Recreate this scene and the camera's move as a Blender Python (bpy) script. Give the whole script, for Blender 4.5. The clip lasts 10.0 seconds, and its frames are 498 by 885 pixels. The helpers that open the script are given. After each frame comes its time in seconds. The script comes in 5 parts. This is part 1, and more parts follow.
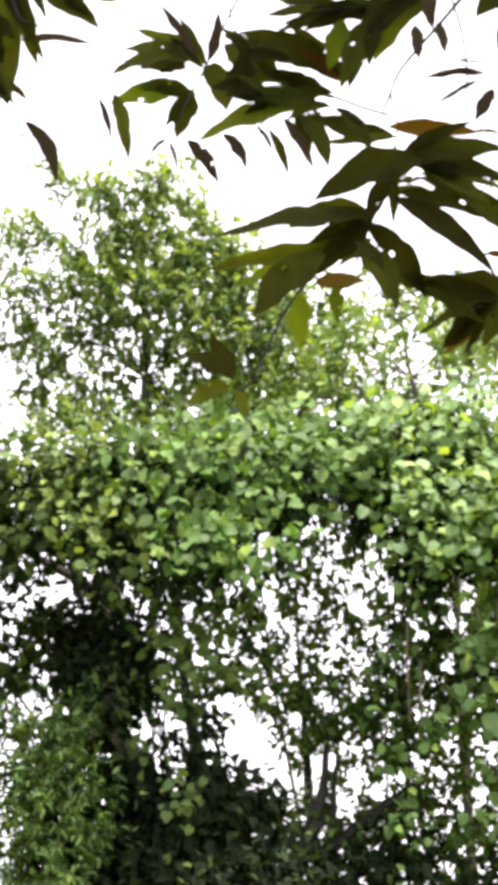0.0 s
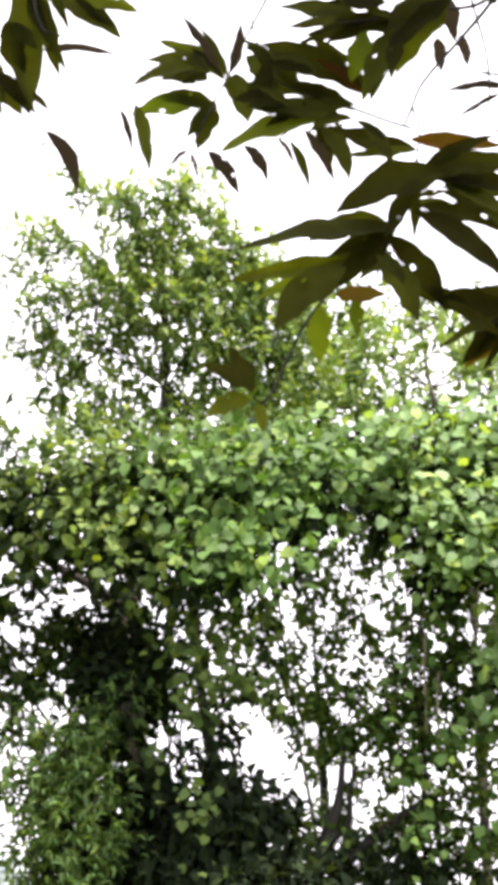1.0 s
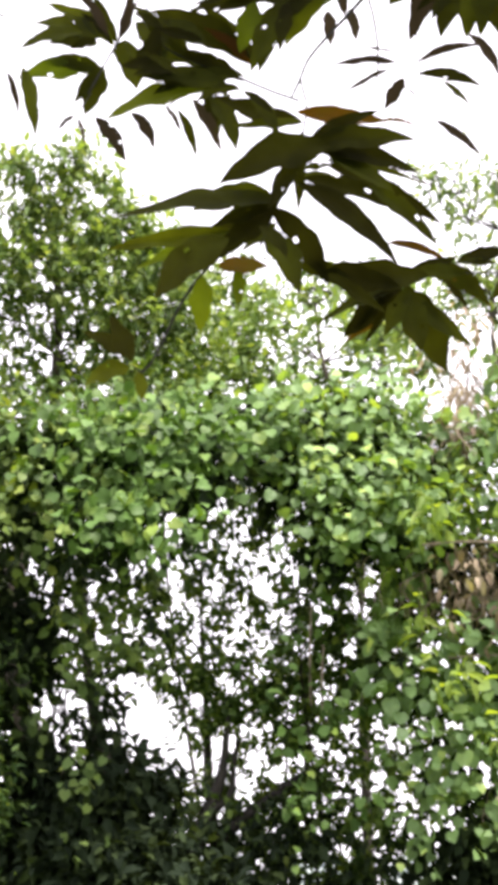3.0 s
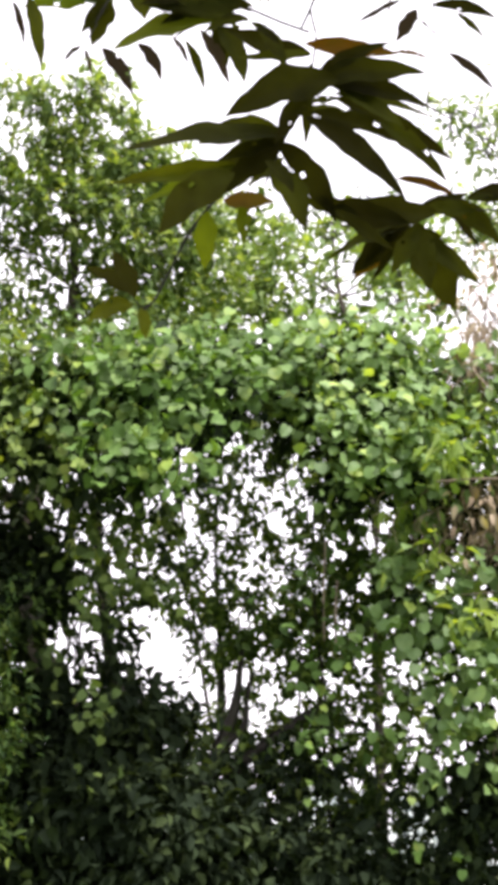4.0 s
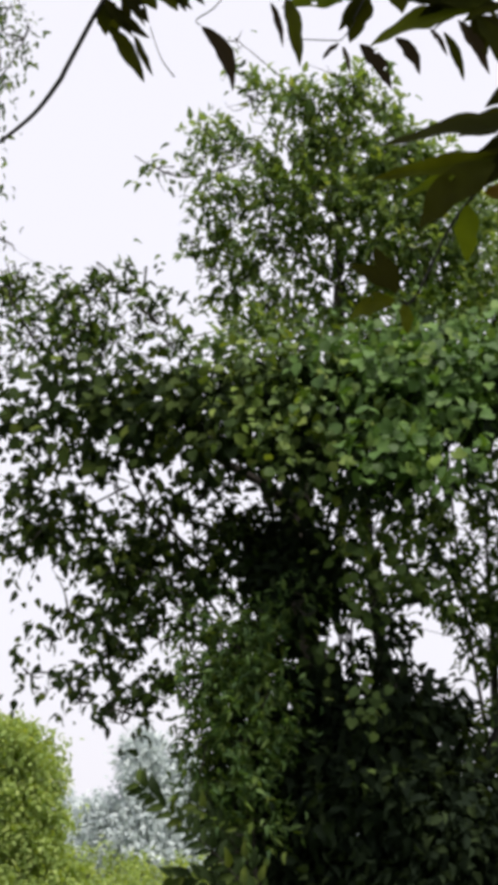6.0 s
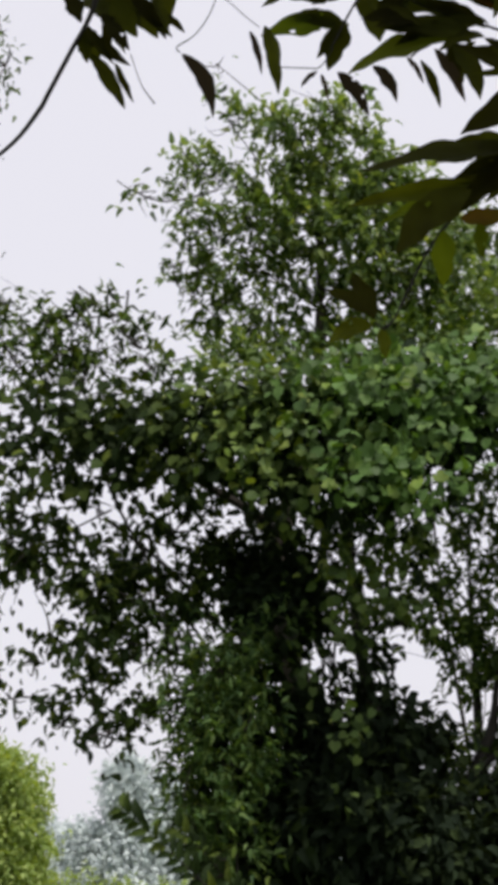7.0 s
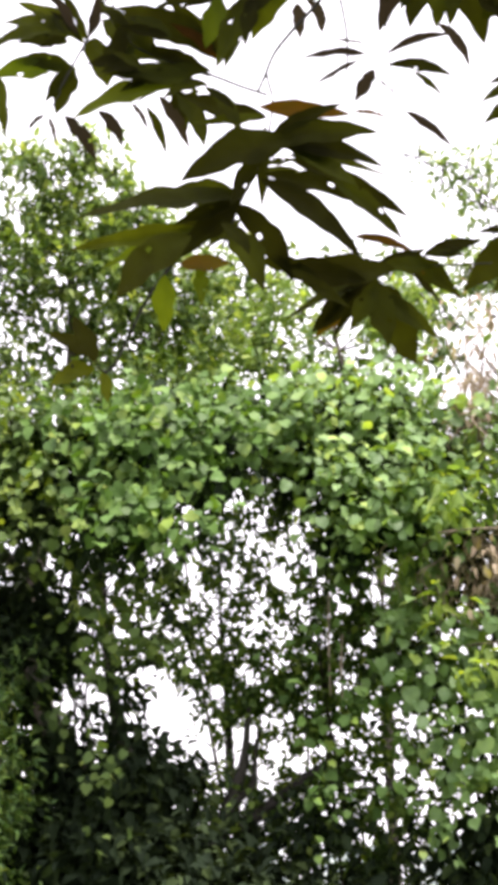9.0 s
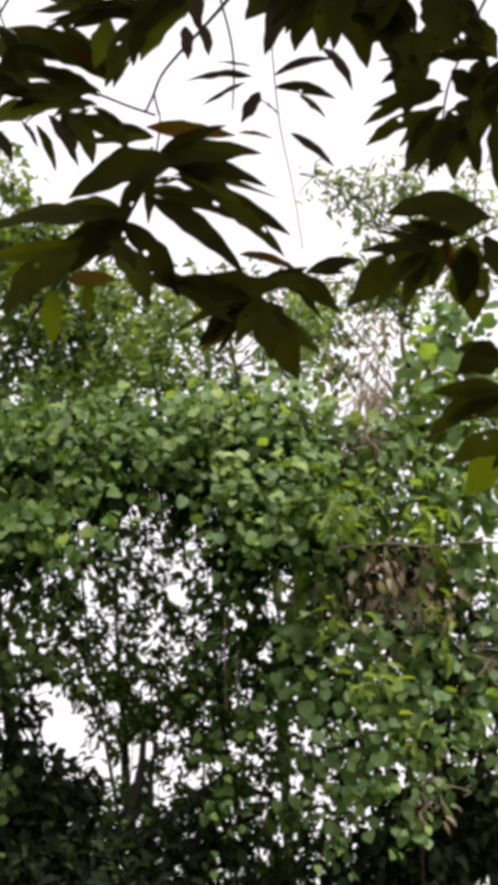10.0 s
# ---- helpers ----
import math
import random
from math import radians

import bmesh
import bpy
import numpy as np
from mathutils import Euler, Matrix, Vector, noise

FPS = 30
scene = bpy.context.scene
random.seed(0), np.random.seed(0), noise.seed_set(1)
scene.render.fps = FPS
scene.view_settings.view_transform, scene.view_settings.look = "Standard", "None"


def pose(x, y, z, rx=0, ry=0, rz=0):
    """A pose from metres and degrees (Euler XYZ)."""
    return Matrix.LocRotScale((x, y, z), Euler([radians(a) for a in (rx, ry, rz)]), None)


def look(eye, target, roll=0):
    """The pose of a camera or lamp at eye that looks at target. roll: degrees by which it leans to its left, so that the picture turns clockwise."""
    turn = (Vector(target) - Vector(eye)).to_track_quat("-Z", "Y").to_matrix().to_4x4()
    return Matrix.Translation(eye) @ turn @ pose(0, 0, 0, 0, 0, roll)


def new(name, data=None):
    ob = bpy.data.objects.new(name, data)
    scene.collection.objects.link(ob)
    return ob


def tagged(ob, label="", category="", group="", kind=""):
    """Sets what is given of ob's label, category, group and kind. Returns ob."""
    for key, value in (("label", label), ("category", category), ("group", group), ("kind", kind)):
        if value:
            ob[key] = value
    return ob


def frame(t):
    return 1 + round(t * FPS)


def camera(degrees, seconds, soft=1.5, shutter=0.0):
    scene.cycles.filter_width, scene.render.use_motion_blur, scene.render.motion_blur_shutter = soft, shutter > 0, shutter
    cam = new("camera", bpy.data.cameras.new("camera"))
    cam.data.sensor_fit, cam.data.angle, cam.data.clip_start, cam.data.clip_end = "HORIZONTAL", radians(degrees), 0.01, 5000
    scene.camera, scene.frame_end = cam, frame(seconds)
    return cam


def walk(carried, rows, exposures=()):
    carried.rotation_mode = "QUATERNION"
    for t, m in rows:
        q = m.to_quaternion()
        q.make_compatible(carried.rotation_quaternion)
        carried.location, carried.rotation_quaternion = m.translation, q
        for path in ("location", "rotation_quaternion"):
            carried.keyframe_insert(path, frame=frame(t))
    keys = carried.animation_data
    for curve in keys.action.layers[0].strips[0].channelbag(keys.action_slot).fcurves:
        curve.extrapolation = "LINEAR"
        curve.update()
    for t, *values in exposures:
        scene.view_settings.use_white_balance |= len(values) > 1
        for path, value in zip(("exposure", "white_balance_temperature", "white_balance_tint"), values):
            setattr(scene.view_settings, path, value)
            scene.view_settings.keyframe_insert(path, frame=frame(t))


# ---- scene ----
cam = camera(17.0, 10.0, soft=6.4)
PATH = [
    (0, pose(0.0330, 0.0179, 1.6009, 107.324, 0, 0.099) @ pose(0, 0, 0, 0, 0, -1.58)),
    (0.5, pose(0.0348, 0.0230, 1.6084, 107.646, 0, 0.338) @ pose(0, 0, 0, 0, 0, -1.22)),
    (1, pose(0.0332, 0.0240, 1.6090, 107.640, 0, 0.770) @ pose(0, 0, 0, 0, 0, -0.91)),
    (1.5, pose(0.0310, 0.0220, 1.6011, 107.562, 0, 0.445) @ pose(0, 0, 0, 0, 0, -0.78)),
    (2, pose(0.0436, 0.0168, 1.5977, 107.680, 0, -0.114) @ pose(0, 0, 0, 0, 0, -0.85)),
    (2.5, pose(0.0420, 0.0153, 1.5996, 107.689, 0, -0.560) @ pose(0, 0, 0, 0, 0, -0.77)),
    (2.7, pose(0.0460, 0.0191, 1.6032, 107.369, 0, -1.482) @ pose(0, 0, 0, 0, 0, -0.96)),
    (3.2, pose(0.0560, 0.0271, 1.6078, 106.053, 0, -3.485) @ pose(0, 0, 0, 0, 0, -0.71)),
    (3.8, pose(0.0681, 0.0367, 1.6134, 104.537, 0, -2.991) @ pose(0, 0, 0, 0, 0, -0.41)),
    (4, pose(0.0726, 0.0476, 1.6196, 104.351, 0, -2.406) @ pose(0, 0, 0, 0, 0, -0.22)),
    (4.5, pose(0.0774, 0.0576, 1.6276, 104.266, 0, 0.324) @ pose(0, 0, 0, 0, 0, 0.56)),
    (5, pose(0.0779, 0.0544, 1.6246, 103.970, 0, 2.735) @ pose(0, 0, 0, 0, 0, 0.97)),
    (5.5, pose(0.0762, 0.0581, 1.6236, 103.863, 0, 4.790) @ pose(0, 0, 0, 0, 0, 1.11)),
    (5.7, pose(0.0764, 0.0574, 1.6233, 103.975, 0, 5.707) @ pose(0, 0, 0, 0, 0, 1.13)),
    (6.2, pose(0.0818, 0.0570, 1.6227, 104.286, 0, 7.522) @ pose(0, 0, 0, 0, 0, 1.12)),
    (6.8, pose(0.0883, 0.0566, 1.6221, 104.830, 0, 7.124) @ pose(0, 0, 0, 0, 0, 1.11)),
    (7, pose(0.0856, 0.0357, 1.6168, 104.983, 0, 6.518) @ pose(0, 0, 0, 0, 0, 0.80)),
    (7.5, pose(0.0921, 0.0502, 1.6247, 105.231, 0, 5.006) @ pose(0, 0, 0, 0, 0, 0.36)),
    (8, pose(0.1054, 0.0497, 1.6235, 105.361, 0, 3.104) @ pose(0, 0, 0, 0, 0, -0.21)),
    (8.5, pose(0.1157, 0.0496, 1.6262, 105.727, 0, 0.995) @ pose(0, 0, 0, 0, 0, -0.89)),
    (9, pose(0.1337, 0.0297, 1.6202, 106.260, 0, -2.162) @ pose(0, 0, 0, 0, 0, -1.75)),
    (9.5, pose(0.1549, 0.0009, 1.6132, 106.760, 0, -4.472) @ pose(0, 0, 0, 0, 0, -2.52)),
    (10, pose(0.1493, -0.0249, 1.5961, 106.718, 0, -5.812) @ pose(0, 0, 0, 0, 0, -2.71)),
]
EXPOSURES = [(0, 1.55, 6700, 14.5), (1.2, 1.54, 6700, 14.5), (1.5, 1.4, 6700, 14.5), (1.8, 1.53, 6700, 14.5), (2.7, 1.51, 6700, 14.5), (4, 1.24, 6700, 14), (4.5, 1.4, 6700, 14.5), (5.4, 1.02, 6600, 13), (5.75, 0.1, 6500, 10.5), (6.9, -0.2, 6500, 10.5), (7.05, -0.26, 6500, 10.5), (7.4, -0.2, 6500, 10.5), (7.9, 0.99, 6700, 14), (8.4, 1.49, 6700, 14.5), (9, 1.36, 6700, 14.5), (9.2, 0.8, 6850, 13), (9.45, 0.28, 6850, 13), (10, 0.31, 6850, 13)]
walk(cam, PATH, EXPOSURES)

# ---- sky and sun: bright overcast ----
world = bpy.data.worlds.new("overcast_sky")
scene.world = world
world.use_nodes = True
wn, wl = world.node_tree.nodes, world.node_tree.links
sky = wn.new("ShaderNodeTexSky")
sky.sky_type, sky.sun_disc = "NISHITA", False
SUN_UP, SUN_ROUND = radians(66), radians(142)
sky.sun_elevation, sky.sun_rotation = SUN_UP, SUN_ROUND
sky.dust_density, sky.air_density = 4.0, 1.5
veil = wn.new("ShaderNodeMix")
veil.data_type = "RGBA"
veil.inputs[0].default_value = 0.88
veil.inputs[7].default_value = (12.6, 12.4, 13.4, 1)
wl.new(sky.outputs[0], veil.inputs[6])
wl.new(veil.outputs[2], wn["Background"].inputs[0])
wn["Background"].inputs[1].default_value = 0.085
sun = new("sun", bpy.data.lights.new("sun", "SUN"))
sun.data.energy, sun.data.angle, sun.data.color = 3.9, radians(16), (1.0, 0.97, 0.9)
sun.matrix_world = look((0, 0, 0), (-math.sin(SUN_ROUND) * math.cos(SUN_UP), -math.cos(SUN_ROUND) * math.cos(SUN_UP), -math.sin(SUN_UP)))


# ---- materials ----
def material(name):
    m = bpy.data.materials.new(name)
    m.use_nodes = True
    return m, m.node_tree.nodes, m.node_tree.links, m.node_tree.nodes["Principled BSDF"]


def ramp(nodes, stops):
    r = nodes.new("ShaderNodeValToRGB")
    while len(r.color_ramp.elements) < len(stops):
        r.color_ramp.elements.new(0.5)
    for e, (at, c) in zip(r.color_ramp.elements, stops):
        e.position, e.color = at, (*c, 1)
    return r


def leaf_material(name, stops, through_light, rough=0.5, single=False, gloss=0.15, tint_by=(2.0, 1.9, 0.4, 1), blotches=0.5):
    """Leaf: colour varies from leaf to leaf, blotches within it, and light passes through."""
    m, n, l, p = material(name)
    if single:
        pick = n.new("ShaderNodeObjectInfo").outputs["Random"]
    else:
        pick = n.new("ShaderNodeNewGeometry").outputs["Random Per Island"]
    r = ramp(n, stops)
    blotch = n.new("ShaderNodeTexNoise")
    blotch.inputs["Scale"].default_value = 14.0 if single else 5.0
    blotch.inputs["Detail"].default_value = 3.0
    place = n.new("ShaderNodeNewGeometry")
    l.new(place.outputs["Position"], blotch.inputs["Vector"])
    add = n.new("ShaderNodeMath")
    add.operation = "MULTIPLY_ADD"
    l.new(blotch.outputs["Fac"], add.inputs[0])
    add.inputs[1].default_value = blotches
    shift = n.new("ShaderNodeMath")
    shift.operation = "SUBTRACT"
    l.new(pick, shift.inputs[0])
    shift.inputs[1].default_value = blotches / 2
    l.new(shift.outputs[0], add.inputs[2])
    l.new(add.outputs[0], r.inputs[0])
    l.new(r.outputs[0], p.inputs["Base Color"])
    p.inputs["Roughness"].default_value = rough
    p.inputs["Specular IOR Level"].default_value = gloss
    t = n.new("ShaderNodeBsdfTranslucent")
    tint = n.new("ShaderNodeMix")
    tint.data_type, tint.blend_type = "RGBA", "MULTIPLY"
    tint.inputs[0].default_value = 1.0
    l.new(r.outputs[0], tint.inputs[6])
    tint.inputs[7].default_value = tint_by
    l.new(tint.outputs[2], t.inputs["Color"])
    mix = n.new("ShaderNodeMixShader")
    mix.inputs[0].default_value = through_light
    l.new(p.outputs[0], mix.inputs[1])
    l.new(t.outputs[0], mix.inputs[2])
    l.new(mix.outputs[0], n["Material Output"].inputs["Surface"])
    bump = n.new("ShaderNodeBump")
    bump.inputs["Strength"].default_value, bump.inputs["Distance"].default_value = 0.5, 0.008
    fine = n.new("ShaderNodeTexNoise")
    fine.inputs["Scale"].default_value = 40.0
    l.new(place.outputs["Position"], fine.inputs["Vector"])
    l.new(fine.outputs["Fac"], bump.inputs["Height"])
    l.new(bump.outputs[0], p.inputs["Normal"])
    return m


def rough_material(name, dark, light, scale, bump_size, rough=0.9, stretch=(1, 1, 1)):
    m, n, l, p = material(name)
    place = n.new("ShaderNodeNewGeometry")
    fit = n.new("ShaderNodeMapping")
    fit.inputs["Scale"].default_value = stretch
    l.new(place.outputs["Position"], fit.inputs["Vector"])
    big, small = n.new("ShaderNodeTexNoise"), n.new("ShaderNodeTexNoise")
    big.inputs["Scale"].default_value, small.inputs["Scale"].default_value = scale, scale * 9
    for tex in (big, small):
        tex.inputs["Detail"].default_value = 6.0
        l.new(fit.outputs[0], tex.inputs["Vector"])
    half = n.new("ShaderNodeMath")
    half.operation = "MULTIPLY_ADD"
    l.new(small.outputs["Fac"], half.inputs[0])
    half.inputs[1].default_value = 0.5
    l.new(big.outputs["Fac"], half.inputs[2])
    r = ramp(n, [(0.5, dark), (0.95, light)])
    l.new(half.outputs[0], r.inputs[0])
    l.new(r.outputs[0], p.inputs["Base Color"])
    p.inputs["Roughness"].default_value = rough
    bump = n.new("ShaderNodeBump")
    bump.inputs["Strength"].default_value, bump.inputs["Distance"].default_value = 0.7, bump_size
    l.new(small.outputs["Fac"], bump.inputs["Height"])
    l.new(bump.outputs[0], p.inputs["Normal"])
    return m


BARK = rough_material("bark", (0.012, 0.01, 0.008), (0.06, 0.048, 0.038), 6.0, 0.02, 0.95, (1, 1, 0.25))
TRUNK_BARK = rough_material("trunk_bark", (0.026, 0.021, 0.017), (0.105, 0.083, 0.068), 6.0, 0.02, 0.95, (1, 1, 0.25))
TWIG_BARK = rough_material("twig_bark", (0.01, 0.008, 0.007), (0.028, 0.023, 0.02), 30.0, 0.002, 0.85)
DRY = rough_material("dry_stem", (0.14, 0.10, 0.07), (0.36, 0.29, 0.22), 12.0, 0.004, 0.9)
CANE = rough_material("cane", (0.09, 0.068, 0.05), (0.24, 0.19, 0.145), 12.0, 0.003, 0.9)
GRASS_GROUND = rough_material("grass_ground", (0.045, 0.065, 0.02), (0.12, 0.165, 0.045), 0.9, 0.05)
FINE_LEAF = leaf_material("fine_leaf", [(0.0, (0.065, 0.11, 0.0392)), (0.5, (0.13, 0.197, 0.0728)), (0.85, (0.195, 0.269, 0.0952)), (1.0, (0.27, 0.326, 0.101))], 0.42, gloss=0.25, tint_by=(1.7, 1.6, 0.6, 1))
PALE_TREE_LEAF = leaf_material("pale_tree_leaf", [(0.0, (0.09, 0.15, 0.06)), (0.5, (0.15, 0.225, 0.09)), (1.0, (0.22, 0.29, 0.11))], 0.35, gloss=0.2)
# Brighter green that puts sunlight on the bush tips into colour.
BUSH_LEAF = leaf_material("bush_leaf", [(0.0, (0.036, 0.0712, 0.024)), (0.5, (0.0765, 0.138, 0.048)), (0.9, (0.126, 0.199, 0.066)), (1.0, (0.18, 0.257, 0.084))], 0.35, gloss=0.15, tint_by=(1.6, 1.6, 0.6, 1))
# Olive leaf hue; its duller tone also puts the west bank's shade into colour.
OLIVE_VINE_LEAF = leaf_material("olive_vine_leaf", [(0.0, (0.045, 0.075, 0.02)), (0.5, (0.085, 0.135, 0.038)), (0.85, (0.13, 0.185, 0.05)), (1.0, (0.2, 0.25, 0.05))], 0.25, 0.55, gloss=0.2)
# Lit copy of the vine leaf: sunlight is put into its paler colour.
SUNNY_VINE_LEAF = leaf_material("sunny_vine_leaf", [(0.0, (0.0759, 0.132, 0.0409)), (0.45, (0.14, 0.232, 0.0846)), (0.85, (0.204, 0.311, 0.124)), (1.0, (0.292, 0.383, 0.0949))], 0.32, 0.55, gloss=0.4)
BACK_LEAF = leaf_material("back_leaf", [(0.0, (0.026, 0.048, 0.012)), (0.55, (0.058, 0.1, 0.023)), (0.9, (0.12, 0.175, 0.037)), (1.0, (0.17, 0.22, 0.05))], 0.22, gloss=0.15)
# Darkened leaf copy: shade on the left side is put into its colour.
DARKENED_LEAF = leaf_material("darkened_leaf", [(0.0, (0.013, 0.023, 0.00648)), (0.6, (0.0259, 0.0432, 0.0108)), (0.92, (0.0576, 0.0828, 0.018)), (1.0, (0.108, 0.137, 0.0252))], 0.18, 0.65, gloss=0.08)
VINE_LEAF = leaf_material("vine_leaf", [(0.0, (0.0403, 0.0829, 0.0167)), (0.45, (0.0806, 0.152, 0.036)), (0.85, (0.116, 0.202, 0.0501)), (1.0, (0.179, 0.258, 0.0418))], 0.25, 0.55, gloss=0.25, tint_by=(1.6, 1.65, 0.5, 1))
VINE_LEAF_SINGLE = leaf_material("vine_leaf_single", [(0.0, (0.0448, 0.0854, 0.0185)), (0.5, (0.0746, 0.133, 0.0314)), (0.85, (0.104, 0.171, 0.0444)), (1.0, (0.149, 0.208, 0.041))], 0.25, 0.55, single=True, gloss=0.25, tint_by=(1.6, 1.6, 0.4, 1))
OLIVE_LEAF_SINGLE = leaf_material("olive_leaf_single", [(0.0, (0.04, 0.068, 0.0176)), (0.5, (0.072, 0.112, 0.0304)), (1.0, (0.128, 0.168, 0.04))], 0.25, 0.55, single=True, gloss=0.1)
# Single vine leaves in the same painted sunlit colour.
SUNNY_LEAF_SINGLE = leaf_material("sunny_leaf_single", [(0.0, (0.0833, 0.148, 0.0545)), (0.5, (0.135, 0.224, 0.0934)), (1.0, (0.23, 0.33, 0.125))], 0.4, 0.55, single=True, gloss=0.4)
# Leaf of young shoots; also carries painted sunlight on crown tufts.
YOUNG_LIT_LEAF = leaf_material("young_lit_leaf", [(0.0, (0.113, 0.178, 0.0432)), (0.6, (0.178, 0.258, 0.0576)), (1.0, (0.242, 0.307, 0.072))], 0.4)
# Dark leaf whose colour stands in for shade deep in the foliage.
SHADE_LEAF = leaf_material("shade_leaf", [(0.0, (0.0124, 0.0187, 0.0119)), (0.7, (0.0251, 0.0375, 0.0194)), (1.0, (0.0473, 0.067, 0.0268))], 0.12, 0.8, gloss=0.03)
# Shade and backlight on the near leaves are put into these colours.
NEAR_LEAF = leaf_material("near_leaf", [(0.0, (0.0153, 0.0144, 0.0045)), (0.5, (0.0261, 0.027, 0.0063)), (1.0, (0.045, 0.0504, 0.009))], 0.44, 0.65, single=True, gloss=0.03, blotches=1.5)
NEAR_GREEN_LEAF = leaf_material("near_green_leaf", [(0.0, (0.026, 0.028, 0.006)), (0.5, (0.046, 0.052, 0.008)), (1.0, (0.075, 0.088, 0.012))], 0.48, 0.6, single=True, gloss=0.08, blotches=1.5)
NEAR_PALE_LEAF = leaf_material("near_pale_leaf", [(0.0, (0.05, 0.066, 0.009)), (0.6, (0.075, 0.1, 0.012)), (1.0, (0.1, 0.13, 0.016))], 0.55, 0.6, single=True, gloss=0.08, blotches=1.5)
OLD_LEAF = leaf_material("old_leaf", [(0.0, (0.0504, 0.026, 0.0065)), (0.5, (0.0952, 0.04, 0.0091)), (1.0, (0.0672, 0.046, 0.0078))], 0.45, 0.75, single=True, gloss=0.04, blotches=1.2)
# Reddish brown that also carries sky glare round backlit leaves.
RED_BACKLIT_LEAF = leaf_material("red_backlit_leaf", [(0.0, (0.03, 0.023, 0.016)), (0.6, (0.045, 0.034, 0.023)), (1.0, (0.065, 0.052, 0.03))], 0.4, 0.7, single=True, gloss=0.05, tint_by=(1.5, 1.3, 0.9, 1))
DRY_LEAF = leaf_material("dry_leaf", [(0.0, (0.138, 0.1, 0.0725)), (0.6, (0.263, 0.206, 0.156)), (1.0, (0.475, 0.388, 0.306))], 0.2, 0.8)
# Light field green, with some of the field's haze put into the colour.
FIELD_LEAF = leaf_material("field_leaf", [(0.0, (0.18, 0.25, 0.075)), (0.6, (0.27, 0.35, 0.11)), (1.0, (0.37, 0.43, 0.15))], 0.3, 0.6)
# Distance haze is mixed into this leaf's base colour.
HAZE_LEAF = leaf_material("distant_haze_leaf", [(0.0, (0.528, 0.583, 0.583)), (0.6, (0.627, 0.682, 0.682)), (1.0, (0.726, 0.77, 0.759))], 0.3, 0.9, tint_by=(1, 1, 1, 1))

# ---- leaf shapes: x along the blade, y across, z off the blade ----
LANCE = (np.array([(0, 0, 0), (.3, .5, .12), (.3, 0, 0), (.3, -.5, .12), (.68, .36, .03), (.68, 0, -.07), (.68, -.36, .03), (1, 0, -.22)], float),
         [(0, 2, 1), (0, 3, 2), (1, 2, 5), (1, 5, 4), (2, 3, 6), (2, 6, 5), (4, 5, 7), (5, 6, 7)])
SMALL = (np.array([(0, 0, 0), (.45, .5, .12), (1, 0, -.12), (.45, -.5, .12)], float), [(0, 3, 2), (0, 2, 1)])
HEART = (np.array([(.42, 0, -.03), (.02, 0, .02), (-.12, .24, .05), (.08, .46, -.02), (.42, .5, .06), (.75, .32, -.03), (1, 0, -.22),
                   (.75, -.32, .0), (.42, -.5, .02), (.08, -.46, .06), (-.12, -.24, .03)], float),
         [(0, 2, 1), (0, 3, 2), (0, 4, 3), (0, 5, 4), (0, 6, 5), (0, 7, 6), (0, 8, 7), (0, 9, 8), (0, 10, 9), (0, 1, 10)])
RNG = np.random.default_rng(7)


def unit(a):
    return a / np.maximum(np.linalg.norm(a, axis=-1, keepdims=True), 1e-9)


def triangles(name, verts, faces, mat):
    me = bpy.data.meshes.new(name)
    me.vertices.add(len(verts))
    me.vertices.foreach_set("co", np.ascontiguousarray(verts, dtype=np.float32).ravel())
    me.loops.add(faces.size)
    me.loops.foreach_set("vertex_index", faces.astype(np.int32).ravel())
    me.polygons.add(len(faces))
    me.polygons.foreach_set("loop_start", np.arange(0, faces.size, 3, dtype=np.int32))
    me.polygons.foreach_set("use_smooth", np.ones(len(faces), dtype=bool))
    me.materials.append(mat)
    me.update(calc_edges=True)
    return me


def blades(shape, at, way, normal, length, width):
    """Many leaves as one set of triangles."""
    pts, tris = shape
    way = unit(way)
    side = unit(np.cross(normal, way))
    up = np.cross(way, side)
    v = (at[:, None] + pts[None, :, 0, None] * (way * length[:, None])[:, None]
         + pts[None, :, 1, None] * (side * width[:, None])[:, None] + pts[None, :, 2, None] * (up * length[:, None])[:, None])
    f = np.array(tris)[None] + (np.arange(len(at)) * len(pts))[:, None, None]
    return v.reshape(-1, 3), f.reshape(-1, 3)


# openings (x, z, half width, half height) in the hanging foliage through which the sky shows
GAPS = [(0.27, 2.97, 0.11, 0.14), (0.52, 2.57, 0.05, 0.13), (1.75, 4.40, 0.07, 0.15), (1.42, 3.60, 0.05, 0.11), (1.82, 3.31, 0.06, 0.06), (0.83, 3.02, 0.10, 0.12), (1.69, 2.77, 0.16, 0.09), (-2.09, 6.25, 0.17, 0.14), (-0.16, 3.35, 0.26, 0.17), (0.11, 4.60, 0.11, 0.11), (0.80, 4.69, 0.12, 0.07), (1.17, 4.78, 0.09, 0.07), (0.39, 4.45, 0.08, 0.07)] + [(-3.09, 4.61, 0.13, 0.10), (-2.67, 4.56, 0.18, 0.12), (-2.15, 4.64, 0.14, 0.10), (-2.08, 4.24, 0.17, 0.11), (-3.19, 3.79, 0.19, 0.21), (-2.19, 3.26, 0.15, 0.15), (-2.96, 3.22, 0.22, 0.15), (-2.45, 4.38, 0.08, 0.06), (-2.85, 4.25, 0.06, 0.05), (-1.90, 4.50, 0.07, 0.06), (-3.32, 5.39, 0.14, 0.06), (-3.18, 5.22, 0.11, 0.05), (-3.40, 5.58, 0.09, 0.05)]
